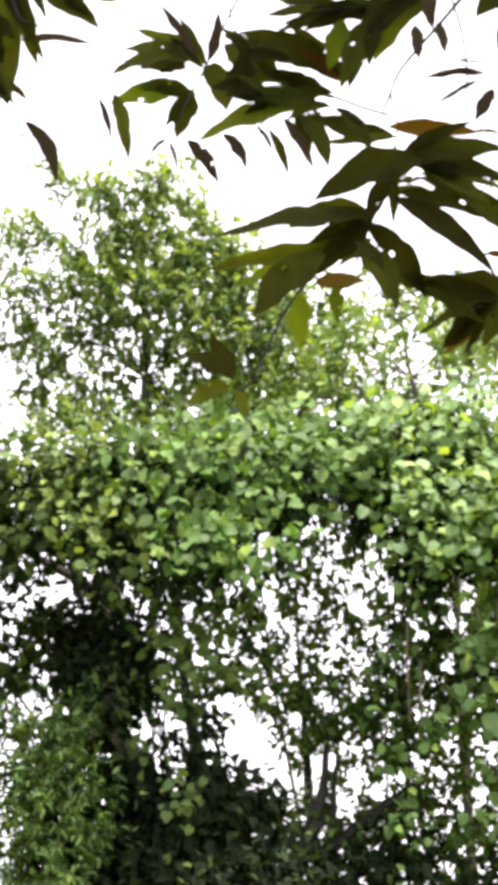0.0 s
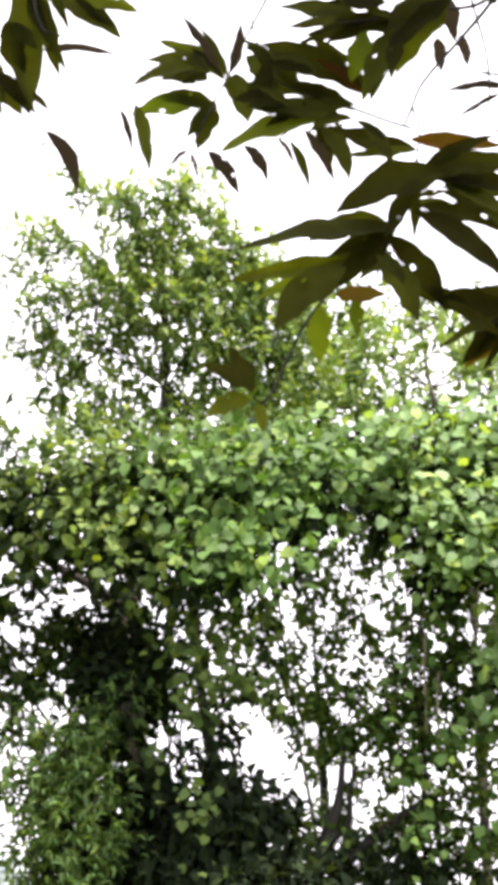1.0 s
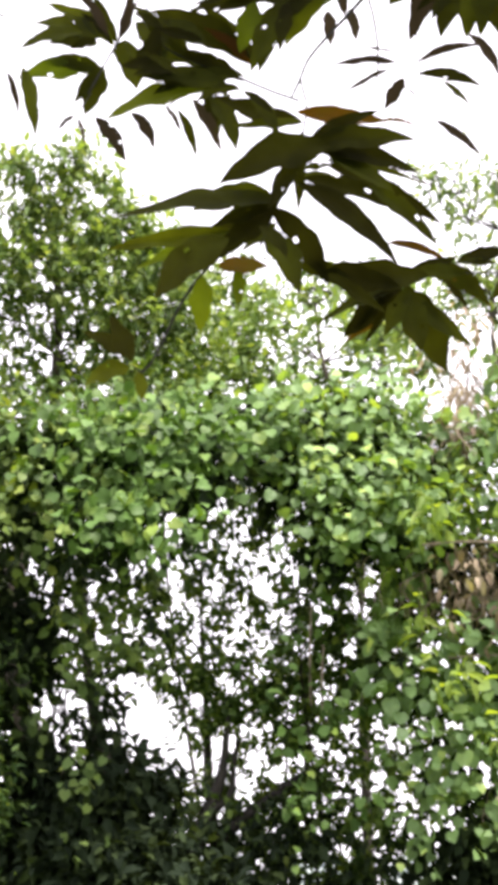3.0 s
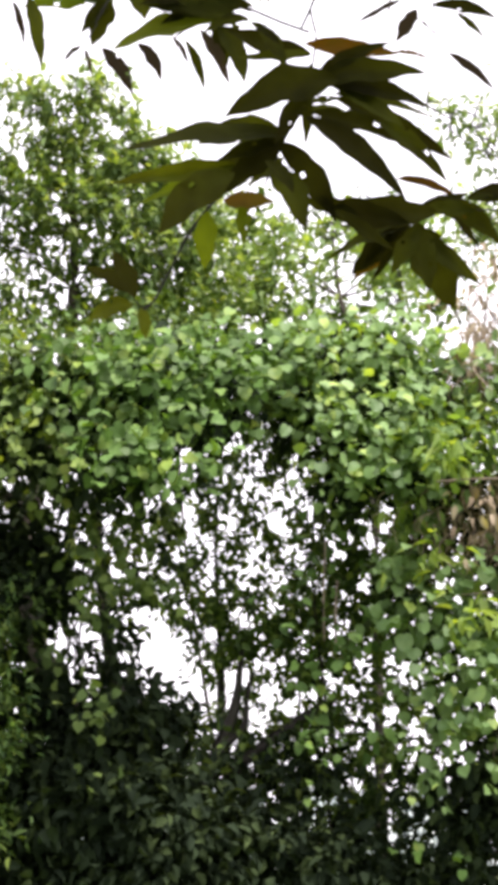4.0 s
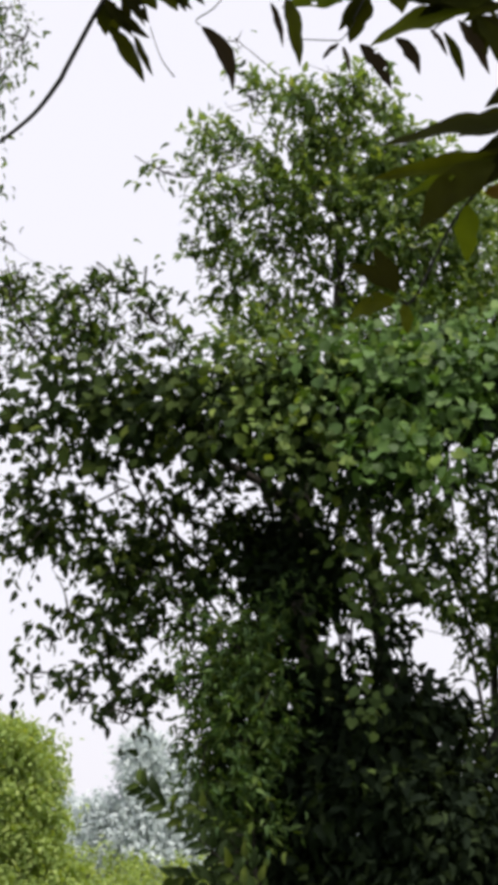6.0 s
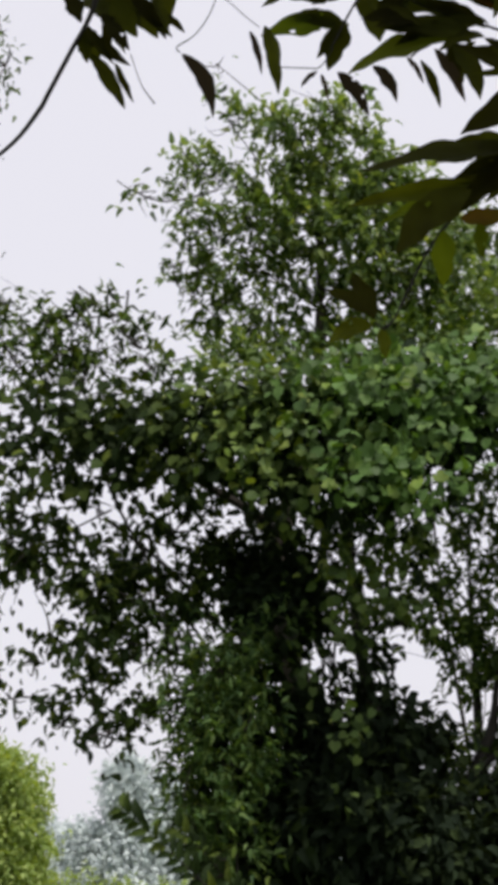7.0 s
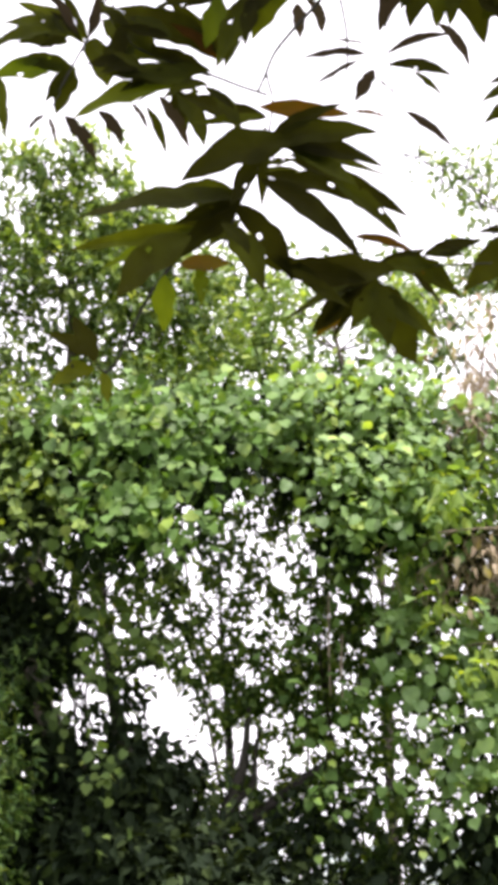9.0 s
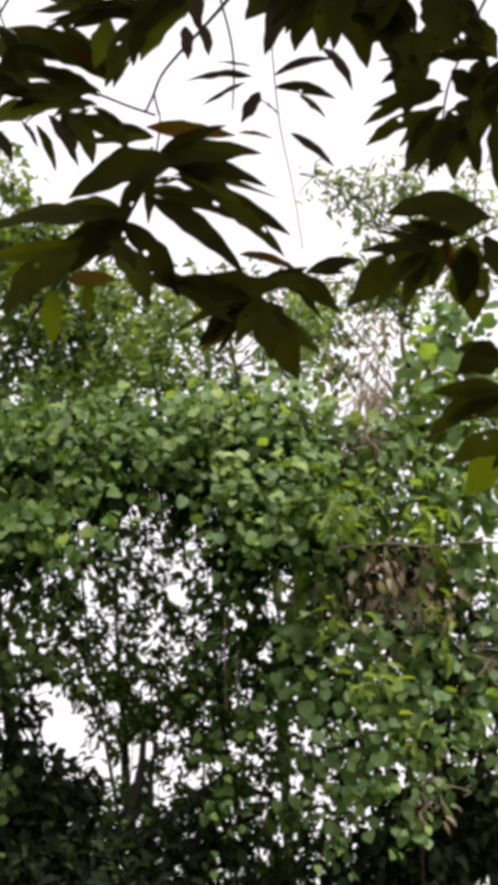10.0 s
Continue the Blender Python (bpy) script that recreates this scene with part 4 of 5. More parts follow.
vine("hanging_vine", [
        (-0.47, 12.70, 4.31, 0.24, 0.22, 0.55), (-0.66, 12.80, 4.05, 0.22, 0.26, 0.7), (-0.26, 12.70, 3.97, 0.20, 0.17, 0.4),
        (-0.16, 12.60, 4.44, 0.18, 0.13, 0.6), (-0.68, 12.90, 3.62, 0.10, 0.26, 0.4), (-0.60, 12.75, 2.92, 0.08, 0.50, 0.6),
        (-0.67, 13.00, 4.50, 0.27, 0.18, 0.9), (-0.94, 13.00, 4.50, 0.27, 0.18, 0.8), (-0.38, 12.80, 3.73, 0.22, 0.11, 0.3),
        (-0.22, 12.80, 3.70, 0.22, 0.15, 0.8), (-0.03, 12.90, 3.58, 0.13, 0.09, 0.6),
        (-0.80, 12.90, 4.25, 0.18, 0.22, 0.4), (-0.46, 12.90, 4.08, 0.18, 0.31, 0.6), (-0.53, 12.90, 3.56, 0.11, 0.22, 0.6), (-0.95, 13.10, 3.33, 0.16, 0.15, 0.6), (-0.04, 12.90, 4.05, 0.18, 0.22, 0.4)], (-0.34, 13.30, 0.32), (-0.86, 13.90, 3.55), "loose curtain of hanging vine with sky between leaves", 12, 1.0, 800, 0.075, OLIVE_VINE_LEAF, 0.9)
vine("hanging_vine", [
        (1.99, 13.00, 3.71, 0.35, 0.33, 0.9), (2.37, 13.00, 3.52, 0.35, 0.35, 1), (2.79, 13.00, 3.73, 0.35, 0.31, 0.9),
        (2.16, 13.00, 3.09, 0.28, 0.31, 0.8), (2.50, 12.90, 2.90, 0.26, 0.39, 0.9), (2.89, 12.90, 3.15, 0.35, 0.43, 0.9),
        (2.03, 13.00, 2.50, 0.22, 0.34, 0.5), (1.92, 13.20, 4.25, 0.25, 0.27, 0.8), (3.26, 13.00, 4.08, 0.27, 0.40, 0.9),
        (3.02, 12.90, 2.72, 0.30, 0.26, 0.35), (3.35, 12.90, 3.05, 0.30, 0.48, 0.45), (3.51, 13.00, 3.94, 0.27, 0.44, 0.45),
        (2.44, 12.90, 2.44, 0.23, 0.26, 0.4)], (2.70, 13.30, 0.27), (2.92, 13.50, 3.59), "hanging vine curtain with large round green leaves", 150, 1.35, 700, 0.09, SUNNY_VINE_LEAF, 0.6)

strands = vine("hanging_vine", [
        (1.19, 13.20, 3.90, 0.09, 0.41, 0.7), (1.22, 13.20, 3.18, 0.18, 0.27, 0.8), (1.55, 13.20, 3.39, 0.25, 0.16, 0.7),
        (1.69, 13.20, 2.82, 0.18, 0.20, 0.7), (1.12, 13.20, 2.49, 0.10, 0.35, 0.7), (1.68, 13.20, 4.02, 0.18, 0.14, 0.7),
        (0.94, 13.30, 3.65, 0.18, 0.14, 0.5), (1.48, 13.20, 4.49, 0.18, 0.23, 0.8), (2.14, 13.00, 1.63, 0.30, 0.19, 0.2)], (1.26, 13.40, 0.29), (1.22, 13.60, 3.46), "thin trailing vine strands with yellowish green leaves", 40, 1.0, 520, 0.085, None, 0.3)

for pts in ([(1.22, 13.00, 4.14, 0.007), (1.20, 13.00, 3.74, 0.009), (1.20, 13.00, 3.34, 0.007)], [(1.31, 13.00, 3.82, 0.007), (1.29, 13.00, 3.56, 0.009), (1.29, 13.00, 3.25, 0.007)]):
    stem("dry_stem", pts, CANE, strands, "thin bare brown stem", sides=5)
foliage("young_leaves", LANCE, [
        (1.16, 13.00, 4.78, 0.18, 0.11, 1), (1.37, 13.20, 5.96, 0.28, 0.10, 0.8), (1.03, 13.20, 5.75, 0.14, 0.09, 0.8),
        (1.75, 13.00, 4.86, 0.18, 0.14, 0.8)], 260, 0.15, YOUNG_LIT_LEAF, right_vine, "yellow-green young leaves", 0.38, droop=0.6)
foliage("young_leaves", HEART, [
        (-1.44, 12.35, 5.05, 0.20, 0.10, 1), (-1.09, 12.35, 5.18, 0.20, 0.09, 1), (-0.91, 12.35, 4.95, 0.16, 0.12, 1), (-1.35, 12.35, 4.78, 0.16, 0.08, 0.8), (-1.67, 12.35, 4.95, 0.16, 0.08, 0.8), (-1.83, 12.35, 5.20, 0.13, 0.09, 0.7)], 190, 0.07, YOUNG_LIT_LEAF, west_vine, "yellow-green young leaves", 0.7, droop=0.6, upright=1.0, face=(0, -0.6, 1))
foliage("young_leaves", LANCE, [
        (2.16, 12.40, 4.73, 0.20, 0.10, 3), (2.85, 12.40, 4.62, 0.17, 0.09, 3), (2.18, 12.50, 3.48, 0.15, 0.23, 0.7),
        (2.57, 12.50, 3.09, 0.12, 0.15, 0.6), (2.10, 12.80, 5.12, 0.18, 0.10, 0.7), (2.50, 12.80, 5.06, 0.22, 0.08, 0.6),
        (2.81, 12.60, 3.97, 0.17, 0.16, 0.6), (2.05, 12.70, 4.01, 0.17, 0.20, 0.6), (1.78, 12.70, 4.42, 0.18, 0.16, 0.6),
        (3.06, 12.70, 5.49, 0.34, 0.25, 0.6), (3.24, 12.70, 5.02, 0.29, 0.25, 0.6), (2.80, 12.70, 5.12, 0.25, 0.16, 0.6),
        (2.79, 12.80, 5.82, 0.21, 0.16, 0.5)], 430, 0.15, YOUNG_LIT_LEAF, east_vine, "yellow-green young leaves", 0.36, droop=0.6)


# ---- dry vine tangle ----
def dry_tangle(name, at, rx, rz, count, leaves, label):
    t = rooted(name, label, "dry vine")
    bm = bmesh.new()
    for _ in range(count):
        x, y, z = at[0] + RNG.normal() * rx * 0.5, at[1] + RNG.normal() * 0.15, at[2] + RNG.uniform(-0.3, 1) * rz
        pts = [(x, y, z, 0.006)]
        for k in range(3):
            x, y, z = x + RNG.normal() * 0.09, y + RNG.normal() * 0.06, z - rz * RNG.uniform(0.15, 0.5)
            pts.append((x, y, z, 0.0055 - 0.001 * k))
        tube(bm, pts, 4)
    tagged(part("stem_tangle", bm, DRY, t), kind="stuff")
    foliage("dry_leaves", LANCE, [(*at, rx, rz, 1.0)], leaves * 1.3, 0.095, DRY_LEAF, t, "withered pale brown leaves", 0.36, droop=1.5, clusters=0.3)
    bm = bmesh.new()
    tube(bm, [(at[0] + 0.1, at[1] + 0.5, -0.1, 0.012), (at[0], at[1] + 0.45, at[2] * 0.5, 0.009), (at[0], at[1], at[2], 0.006)], 6)
    part("main_stem", bm, BARK, t)
    return t


tangle = dry_tangle("dry_vine_tangle", (2.50, 12.90, 4.26), 0.6, 0.36, 85, 300, "brown tangle of dry vine stems and withered leaves")
stem("cross_stem", [(2.01, 12.30, 4.46, 0.006), (2.23, 12.30, 4.48, 0.008), (2.50, 12.30, 4.485, 0.008), (2.76, 12.30, 4.455, 0.009), (3.02, 12.30, 4.48, 0.008), (3.38, 12.30, 4.47, 0.007)], CANE, tangle, "bare horizontal brown stem")
stem("cross_stem", [(2.24, 12.70, 3.66, 0.007), (2.51, 12.70, 3.68, 0.008), (2.72, 12.70, 3.68, 0.006)], CANE, tangle)
dry_tangle("dry_vine_tangle", (2.50, 13.00, 5.60), 0.16, 0.42, 50, 260, "narrow brown column of withered vine leaves")
dry_tangle("dry_vine_tangle", (2.61, 13.20, 6.16), 0.22, 0.6, 30, 170, "grey-brown dead twigs standing against the sky")
foliage("large_dry_leaves", LANCE, [(2.38, 12.50, 4.40, 0.13, 0.10, 1), (2.81, 12.50, 4.13, 0.16, 0.12, 0.8), (2.62, 12.50, 4.2, 0.3, 0.14, 0.4)], 300, 0.11, DRY_LEAF, tangle, "curled pale withered leaves", 0.42, droop=1.5, upright=1.0, face=(0, -1, 0.3))
dry_tangle("dry_vine_tangle", (2.63, 12.60, 2.60), 0.07, 0.2, 10, 260, "few withered brown leaves hanging in the vine curtain")
dry_tangle("dry_vine_tangle", (3.23, 12.80, 3.60), 0.12, 0.22, 26, 200, "small hanging bunch of pale dry vine twigs")


# ---- far field ----
def far_tree(at, height, width, mat, label, leaf, name, density):
    t = rooted(name, label, "tree", "far trees")
    x, y = at
    stem("trunk", [(x, y, -0.2, height * 0.018), (x, y, height * 0.4, height * 0.012), (x + 0.05 * height, y, height * 0.8, height * 0.005)], BARK, t)
    clumps = []
    for k in range(64):
        a, h = 1.1 * k, 0.1 + 0.85 * ((k * 0.618) % 1)
        w = width * (1.1 - 0.9 * h) * 0.5 * (0.6 + 0.4 * math.sin(k * 5.1 + x))
        clumps.append((x + math.cos(a) * w, y + math.sin(a) * w, height * h, width * 0.2, height * 0.09, 1.0))
    foliage("crown", LANCE, clumps, density, leaf, mat, t, "", 0.5, clusters=leaf * 2)


# The mist on these trees is only their pale leaf colour.
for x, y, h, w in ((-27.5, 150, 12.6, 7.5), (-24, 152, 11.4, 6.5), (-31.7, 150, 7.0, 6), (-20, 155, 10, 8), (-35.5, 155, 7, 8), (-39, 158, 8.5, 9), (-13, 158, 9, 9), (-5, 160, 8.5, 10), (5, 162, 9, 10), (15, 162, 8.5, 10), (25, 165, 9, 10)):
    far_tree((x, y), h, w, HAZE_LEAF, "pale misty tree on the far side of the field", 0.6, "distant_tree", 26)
far_tree((-11.3, 42), 5.0, 5.0, FIELD_LEAF, "light green tree at the edge of the field", 0.16, "field_tree", 420)
far_tree((-14.0, 43), 5.4, 3.6, FIELD_LEAF, "light green tree at the edge of the field", 0.16, "field_tree", 420)


def field_grass():
    """Tall grass of the open field beyond the trees."""
    n = 26000
    at = np.stack([RNG.uniform(-24, 6, n), 27 + 45 * RNG.uniform(0, 1, n) ** 1.3, np.full(n, -0.02)], 1)
    way = RNG.normal(size=(n, 3)) * (0.3, 0.3, 0.05) + (0, 0, 1)
    size = RNG.uniform(0.2, 0.5, n)
    v, f = blades(SMALL, at, way, RNG.normal(size=(n, 3)) * (1, 1, 0.2), size, size * 0.09)
    tagged(new("field_grass", triangles("field_grass", v, f, FIELD_LEAF)), "tall light green grass of the open field", "grass", kind="stuff")


field_grass()


def shrubs():
    for k in range(16):
        x, y = -11.5 + k * 0.6 + RNG.normal() * 0.2, 45 + RNG.normal() * 2
        s = rooted("shrub", "low bright green shrub in the sunny field", "shrub", "field shrubs")
        h = RNG.uniform(1.5, 2.1)
        stem("stem", [(x, y, -0.1, 0.05), (x, y, h * 0.5, 0.03), (x, y, h, 0.01)], BARK, s)
        foliage("foliage", LANCE, [(x, y, h * 0.55, 0.75, h * 0.55, 1.0)], 260, 0.17, FIELD_LEAF, s, "", 0.4)


shrubs()


def frond_bush():
    b = rooted("fern_bush", "dark bush with arching feathered fronds beside the thicket", "bush")
    lines = ([(-1.36, 12.30, 1.39, 0.004), (-1.60, 12.30, 1.65, 0.004), (-1.83, 12.30, 1.85, 0.003), (-2.06, 12.30, 2.06, 0.003), (-2.25, 12.30, 2.20, 0.002)], [(-1.33, 12.40, 1.29, 0.004), (-1.58, 12.40, 1.44, 0.003), (-1.81, 12.40, 1.52, 0.003), (-2.01, 12.40, 1.51, 0.002)], [(-1.28, 12.50, 1.41, 0.004), (-1.50, 12.50, 1.72, 0.003), (-1.68, 12.50, 1.92, 0.003), (-1.85, 12.50, 2.06, 0.002)], [(-1.43, 12.40, 1.13, 0.004), (-1.68, 12.40, 1.28, 0.003), (-1.91, 12.40, 1.36, 0.003), (-2.09, 12.40, 1.31, 0.002)])
    for line in lines:
        at, way, nor, size = [], [], [], []
        line = [Vector(p) for p in line]
        for a, c in zip(line, line[1:]):
            for i in range(4):
                t = i / 4
                along = (c.xyz - a.xyz).normalized()
                for sgn in (-1, 1):
                    at.append(a.xyz.lerp(c.xyz, t))
                    across = along.cross(Vector((0, 1, 0))) * sgn
                    way.append(along * 0.8 + across * 0.75 + Vector((RNG.normal() * 0.15, RNG.normal() * 0.3, -0.15)))
                    nor.append((RNG.normal() * 0.35, -1.0, 0.35))
                    size.append(RNG.uniform(0.13, 0.18))
        stem("rachis", line, BARK, b, sides=4)
        n = len(at)
        v, f = blades(LANCE, np.array([tuple(p) for p in at]), np.array([tuple(w) for w in way]), np.array(nor), np.array(size), np.array(size) * 0.4)
        ob = new("frond", triangles("frond", v, f, DARKENED_LEAF))
        ob.parent = b
    x, y, z = lines[0][0][:3]
    stem("stem", [(x + 0.2, y + 0.1, -0.1, 0.03), (x + 0.15, y + 0.1, z * 0.5, 0.022), (x, y, z, 0.01)], BARK, b)


frond_bush()


# ---- the near tree whose boughs hang over the path ----
def near_leaf_mesh(name, bow, seed, bites, mat):
    """A long pointed blade with a folded midrib, a wavy edge and a few eaten holes, one metre long and wide, bowed to one side."""
    r = random.Random(seed)
    p, q, twist, bend = r.uniform(0, 6), r.uniform(0, 6), r.uniform(-0.5, 0.5), r.uniform(-0.05, 0.16)
    bm = bmesh.new()
    rows = []
    for i in range(19):
        t = i / 18
        half = 0.5 * (math.sin(math.pi * t ** 0.88) ** 0.85) * (1.12 - 0.2 * t) if 0 < i < 18 else 0.012
        row = []
        for k in range(7):
            s = (k - 3) / 3
            edge = 1 + 0.11 * math.sin(t * 13 + (p if s > 0 else q)) + 0.05 * math.sin(t * 29 + q)
            wave = 0.1 * math.sin(t * 15 + s * 2 + p) * abs(s)
            roll = twist * (t - 0.3) * s * half
            row.append(bm.verts.new((t, s * half * edge - bow * 4 * t * (1 - t), (0.3 * abs(s) * half + wave * half + roll) * 0.25 - bend * t * t)))
        rows.append(row)
    for i, (a, b) in enumerate(zip(rows, rows[1:])):
        for k in range(6):
            if (i, k) not in bites:
                bm.faces.new((a[k], b[k], b[k + 1], a[k + 1]))
    me = bpy.data.meshes.new(name)
    bm.to_mesh(me)
    bm.free()
    me.materials.append(mat)
    for f in me.polygons:
        f.use_smooth = True
    return me


# kinds of leaf: shaded, green, backlit yellow-green, withered, reddish backlit
NEAR_KINDS = [("near_leaf", NEAR_LEAF), ("near_leaf", NEAR_GREEN_LEAF), ("pale_leaf", NEAR_PALE_LEAF), ("old_leaf", OLD_LEAF), ("red_backlit_leaf", RED_BACKLIT_LEAF)]
EATEN = [(), (), ((7, 1),), (), ((11, 4), (5, 5)), ()]
BLADES = {}


def near_blade(kind, bow, k):
    key = (kind, bow, k % 6)
    if key not in BLADES:
        BLADES[key] = near_leaf_mesh(NEAR_KINDS[kind][0], bow * 0.24, str(key), EATEN[k % 6], NEAR_KINDS[kind][1])
    return BLADES[key]


NEAR_TIPS = [(-0.57, 3.20, 3.65), (-0.46, 3.20, 3.75), (0.06, 2.60, 3.29), (0.44, 2.40, 3.15), (0.40, 2.35, 3.08), (0.39, 2.50, 3.20), (0.48, 2.50, 3.14), (0.91, 2.50, 3.23), (0.93, 2.50, 2.80)]
near_tree = rooted("near_tree", "overhanging tree with long drooping dark green leaves", "tree")
NEAR_RNG = random.Random(5)
SLOPE = 0.4  # the boughs hang in a plane that rises away from the path


def near_bough(y, twig, leaves):
    """A twig and its leaves (x, z, angle from level, length, width, bow, kind), which face along the path."""
    b = stem("twig", twig, TWIG_BARK, near_tree, "", 6)
    for k, (x, z, angle, length, width, bow, kind) in enumerate(leaves):
        a = radians(angle)
        lean, off = NEAR_RNG.uniform(-0.3, 0.3), NEAR_RNG.uniform(-0.05, 0.05)
        tip = Vector((math.cos(a), lean, math.sin(a) + SLOPE * lean))
        s = length * tip.length
        tip.normalize()
        normal = Vector((NEAR_RNG.uniform(-0.3, 0.3), -1, NEAR_RNG.uniform(-0.2, 0.6)))
        side = normal.cross(tip).normalized()
        up = tip.cross(side)
        m = Matrix((tip, side, up)).transposed().to_4x4()
        m.translation = (x, y + off, z + SLOPE * off)
        ob = new("leaf", near_blade(kind, bow, k))
        ob.parent = b
        ob.matrix_basis = m @ Matrix.Diagonal((s, width, s, 1))


def fuller(leaves, seed, share=1.0):
    """Shorter leaves that grow behind the long ones from the same nodes."""
    r = random.Random(seed)
    more = []
    for x, z, angle, length, width, bow, kind in leaves:
        for _ in range(2 if kind < 3 and width > 0.025 else 0):
            if r.random() > share:
                continue
            more.append((x + r.uniform(-0.008, 0.008), z + r.uniform(-0.008, 0.008), angle + r.choice((-1, 1)) * r.uniform(10, 30), length * r.uniform(0.55, 0.95), width * r.uniform(0.45, 0.7), bow, 0))
    return list(leaves) + more


near_bough(3.2, [(-0.957, 3.20, 3.002, 0.0030), (-0.865, 3.20, 3.068, 0.0037), (-0.784, 3.20, 3.137, 0.0045), (-0.733, 3.20, 3.210, 0.0053), (-0.717, 3.20, 3.244, 0.0053), (-0.667, 3.20, 3.352, 0.0053), (-0.644, 3.20, 3.398, 0.0053), (-0.625, 3.20, 3.451, 0.0060), (-0.612, 3.20, 3.531, 0.0067), (-0.573, 3.20, 3.653, 0.0083)], fuller([
    (-0.633, 3.339, -58, 0.150, 0.036, 0, 0), (-0.584, 3.318, -67, 0.104, 0.016, 0, 0), (-0.653, 3.395, -68, 0.089, 0.048, 0, 1), (-0.635, 3.389, -42, 0.134, 0.029, 1, 0),
    (-0.602, 3.425, -53, 0.117, 0.032, 0, 0), (-0.579, 3.451, -58, 0.103, 0.051, 0, 0), (-0.543, 3.466, -52, 0.133, 0.035, -1, 0), (-0.509, 3.489, -66, 0.141, 0.024, -1, 0),
    (-0.570, 3.483, -53, 0.135, 0.054, 0, 0), (-0.654, 3.484, -44, 0.093, 0.056, 0, 1), (-0.624, 3.524, -40, 0.143, 0.066, 0, 0), (-0.673, 3.480, -66, 0.093, 0.038, 0, 0)], 0, 0.5))
near_bough(3.2, [(-0.455, 3.20, 3.749, 0.0045), (-0.466, 3.20, 3.664, 0.0037), (-0.447, 3.20, 3.579, 0.0030), (-0.403, 3.20, 3.555, 0.0022), (-0.286, 3.20, 3.529, 0.0015), (-0.243, 3.20, 3.537, 0.0011), (-0.223, 3.20, 3.560, 0.0009)], fuller([
    (-0.489, 3.725, -87, 0.314, 0.087, 0, 0), (-0.494, 3.434, -42, 0.081, 0.020, -1, 0), (-0.508, 3.415, -39, 0.080, 0.022, 0, 0), (-0.441, 3.669, -34, 0.199, 0.057, -1, 1),
    (-0.377, 3.667, -23, 0.155, 0.049, 0, 1), (-0.456, 3.529, -1, 0.176, 0.019, -2, 4), (-0.526, 3.595, -77, 0.143, 0.055, 0, 0)], 1, 0.5))
near_bough(3.2, [(-0.348, 3.20, 3.492, 0.0012), (-0.362, 3.20, 3.447, 0.0012), (-0.378, 3.20, 3.407, 0.0012), (-0.406, 3.20, 3.367, 0.0012), (-0.442, 3.20, 3.342, 0.0014), (-0.434, 3.20, 3.328, 0.0014)], [
    (-0.437, 3.331, -65, 0.160, 0.038, -2, 4)])
near_bough(3.2, [(-0.360, 3.20, 3.466, 0.0012), (-0.329, 3.20, 3.441, 0.0010), (-0.299, 3.20, 3.410, 0.0010), (-0.265, 3.20, 3.379, 0.0009)], [])
near_bough(3.2, [(-0.541, 3.20, 3.330, 0.0012), (-0.527, 3.20, 3.287, 0.0010), (-0.512, 3.20, 3.250, 0.0012), (-0.486, 3.20, 3.212, 0.0017)], [])
near_bough(2.6, [(0.061, 2.60, 3.295, 0.0030), (0.038, 2.60, 3.244, 0.0026), (0.008, 2.60, 3.183, 0.0022), (-0.025, 2.60, 3.105, 0.0022), (-0.052, 2.60, 3.051, 0.0020), (-0.076, 2.60, 3.001, 0.0014)], fuller([
    (-0.033, 3.097, 143, 0.151, 0.034, 1, 1), (-0.041, 3.103, 118, 0.138, 0.018, 0, 4), (-0.059, 3.108, 158, 0.138, 0.040, 1, 1), (-0.086, 3.114, -163, 0.110, 0.036, 1, 1),
    (-0.046, 3.048, -174, 0.154, 0.051, 1, 2), (-0.052, 3.051, -112, 0.091, 0.043, 0, 1), (-0.025, 3.103, 78, 0.102, 0.020, 1, 4), (-0.015, 3.098, -75, 0.083, 0.044, 0, 1),
    (-0.063, 3.095, 178, 0.083, 0.030, 0, 0)], 5, 0.75))
near_bough(2.6, [(-0.072, 2.60, 3.001, 0.0010), (-0.094, 2.60, 2.967, 0.0010), (-0.118, 2.60, 2.965, 0.0010), (-0.186, 2.60, 2.971, 0.0009)], [
    (-0.187, 3.044, -80, 0.126, 0.026, -1, 1), (-0.215, 3.038, -74, 0.081, 0.012, -1, 4), (-0.096, 2.958, -77, 0.051, 0.009, -1, 4), (-0.098, 2.958, -132, 0.042, 0.013, 1, 4),
    (-0.063, 2.950, -57, 0.096, 0.025, -1, 4)])
near_bough(2.45, [(0.272, 2.45, 2.910, 0.0022), (0.227, 2.45, 2.927, 0.0022), (0.182, 2.45, 2.947, 0.0022), (0.118, 2.45, 2.972, 0.0020), (0.054, 2.45, 3.005, 0.0017), (0.009, 2.45, 3.070, 0.0015)], fuller([
    (0.120, 2.924, -167, 0.167, 0.054, 1, 1), (-0.000, 2.885, -55, 0.072, 0.025, -1, 4), (0.053, 2.895, -58, 0.053, 0.009, -1, 4), (0.075, 2.899, -69, 0.090, 0.016, -1, 1),
    (0.097, 2.905, -62, 0.102, 0.019, -1, 4), (0.125, 2.914, -63, 0.102, 0.035, -1, 1), (0.196, 2.975, 149, 0.191, 0.048, 1, 0), (0.184, 2.949, 165, 0.187, 0.048, 1, 1),
    (0.159, 2.929, 173, 0.150, 0.041, 1, 0), (0.192, 2.971, 135, 0.103, 0.024, 1, 3), (0.154, 2.956, -168, 0.121, 0.037, 1, 0)], 7, 0.7))
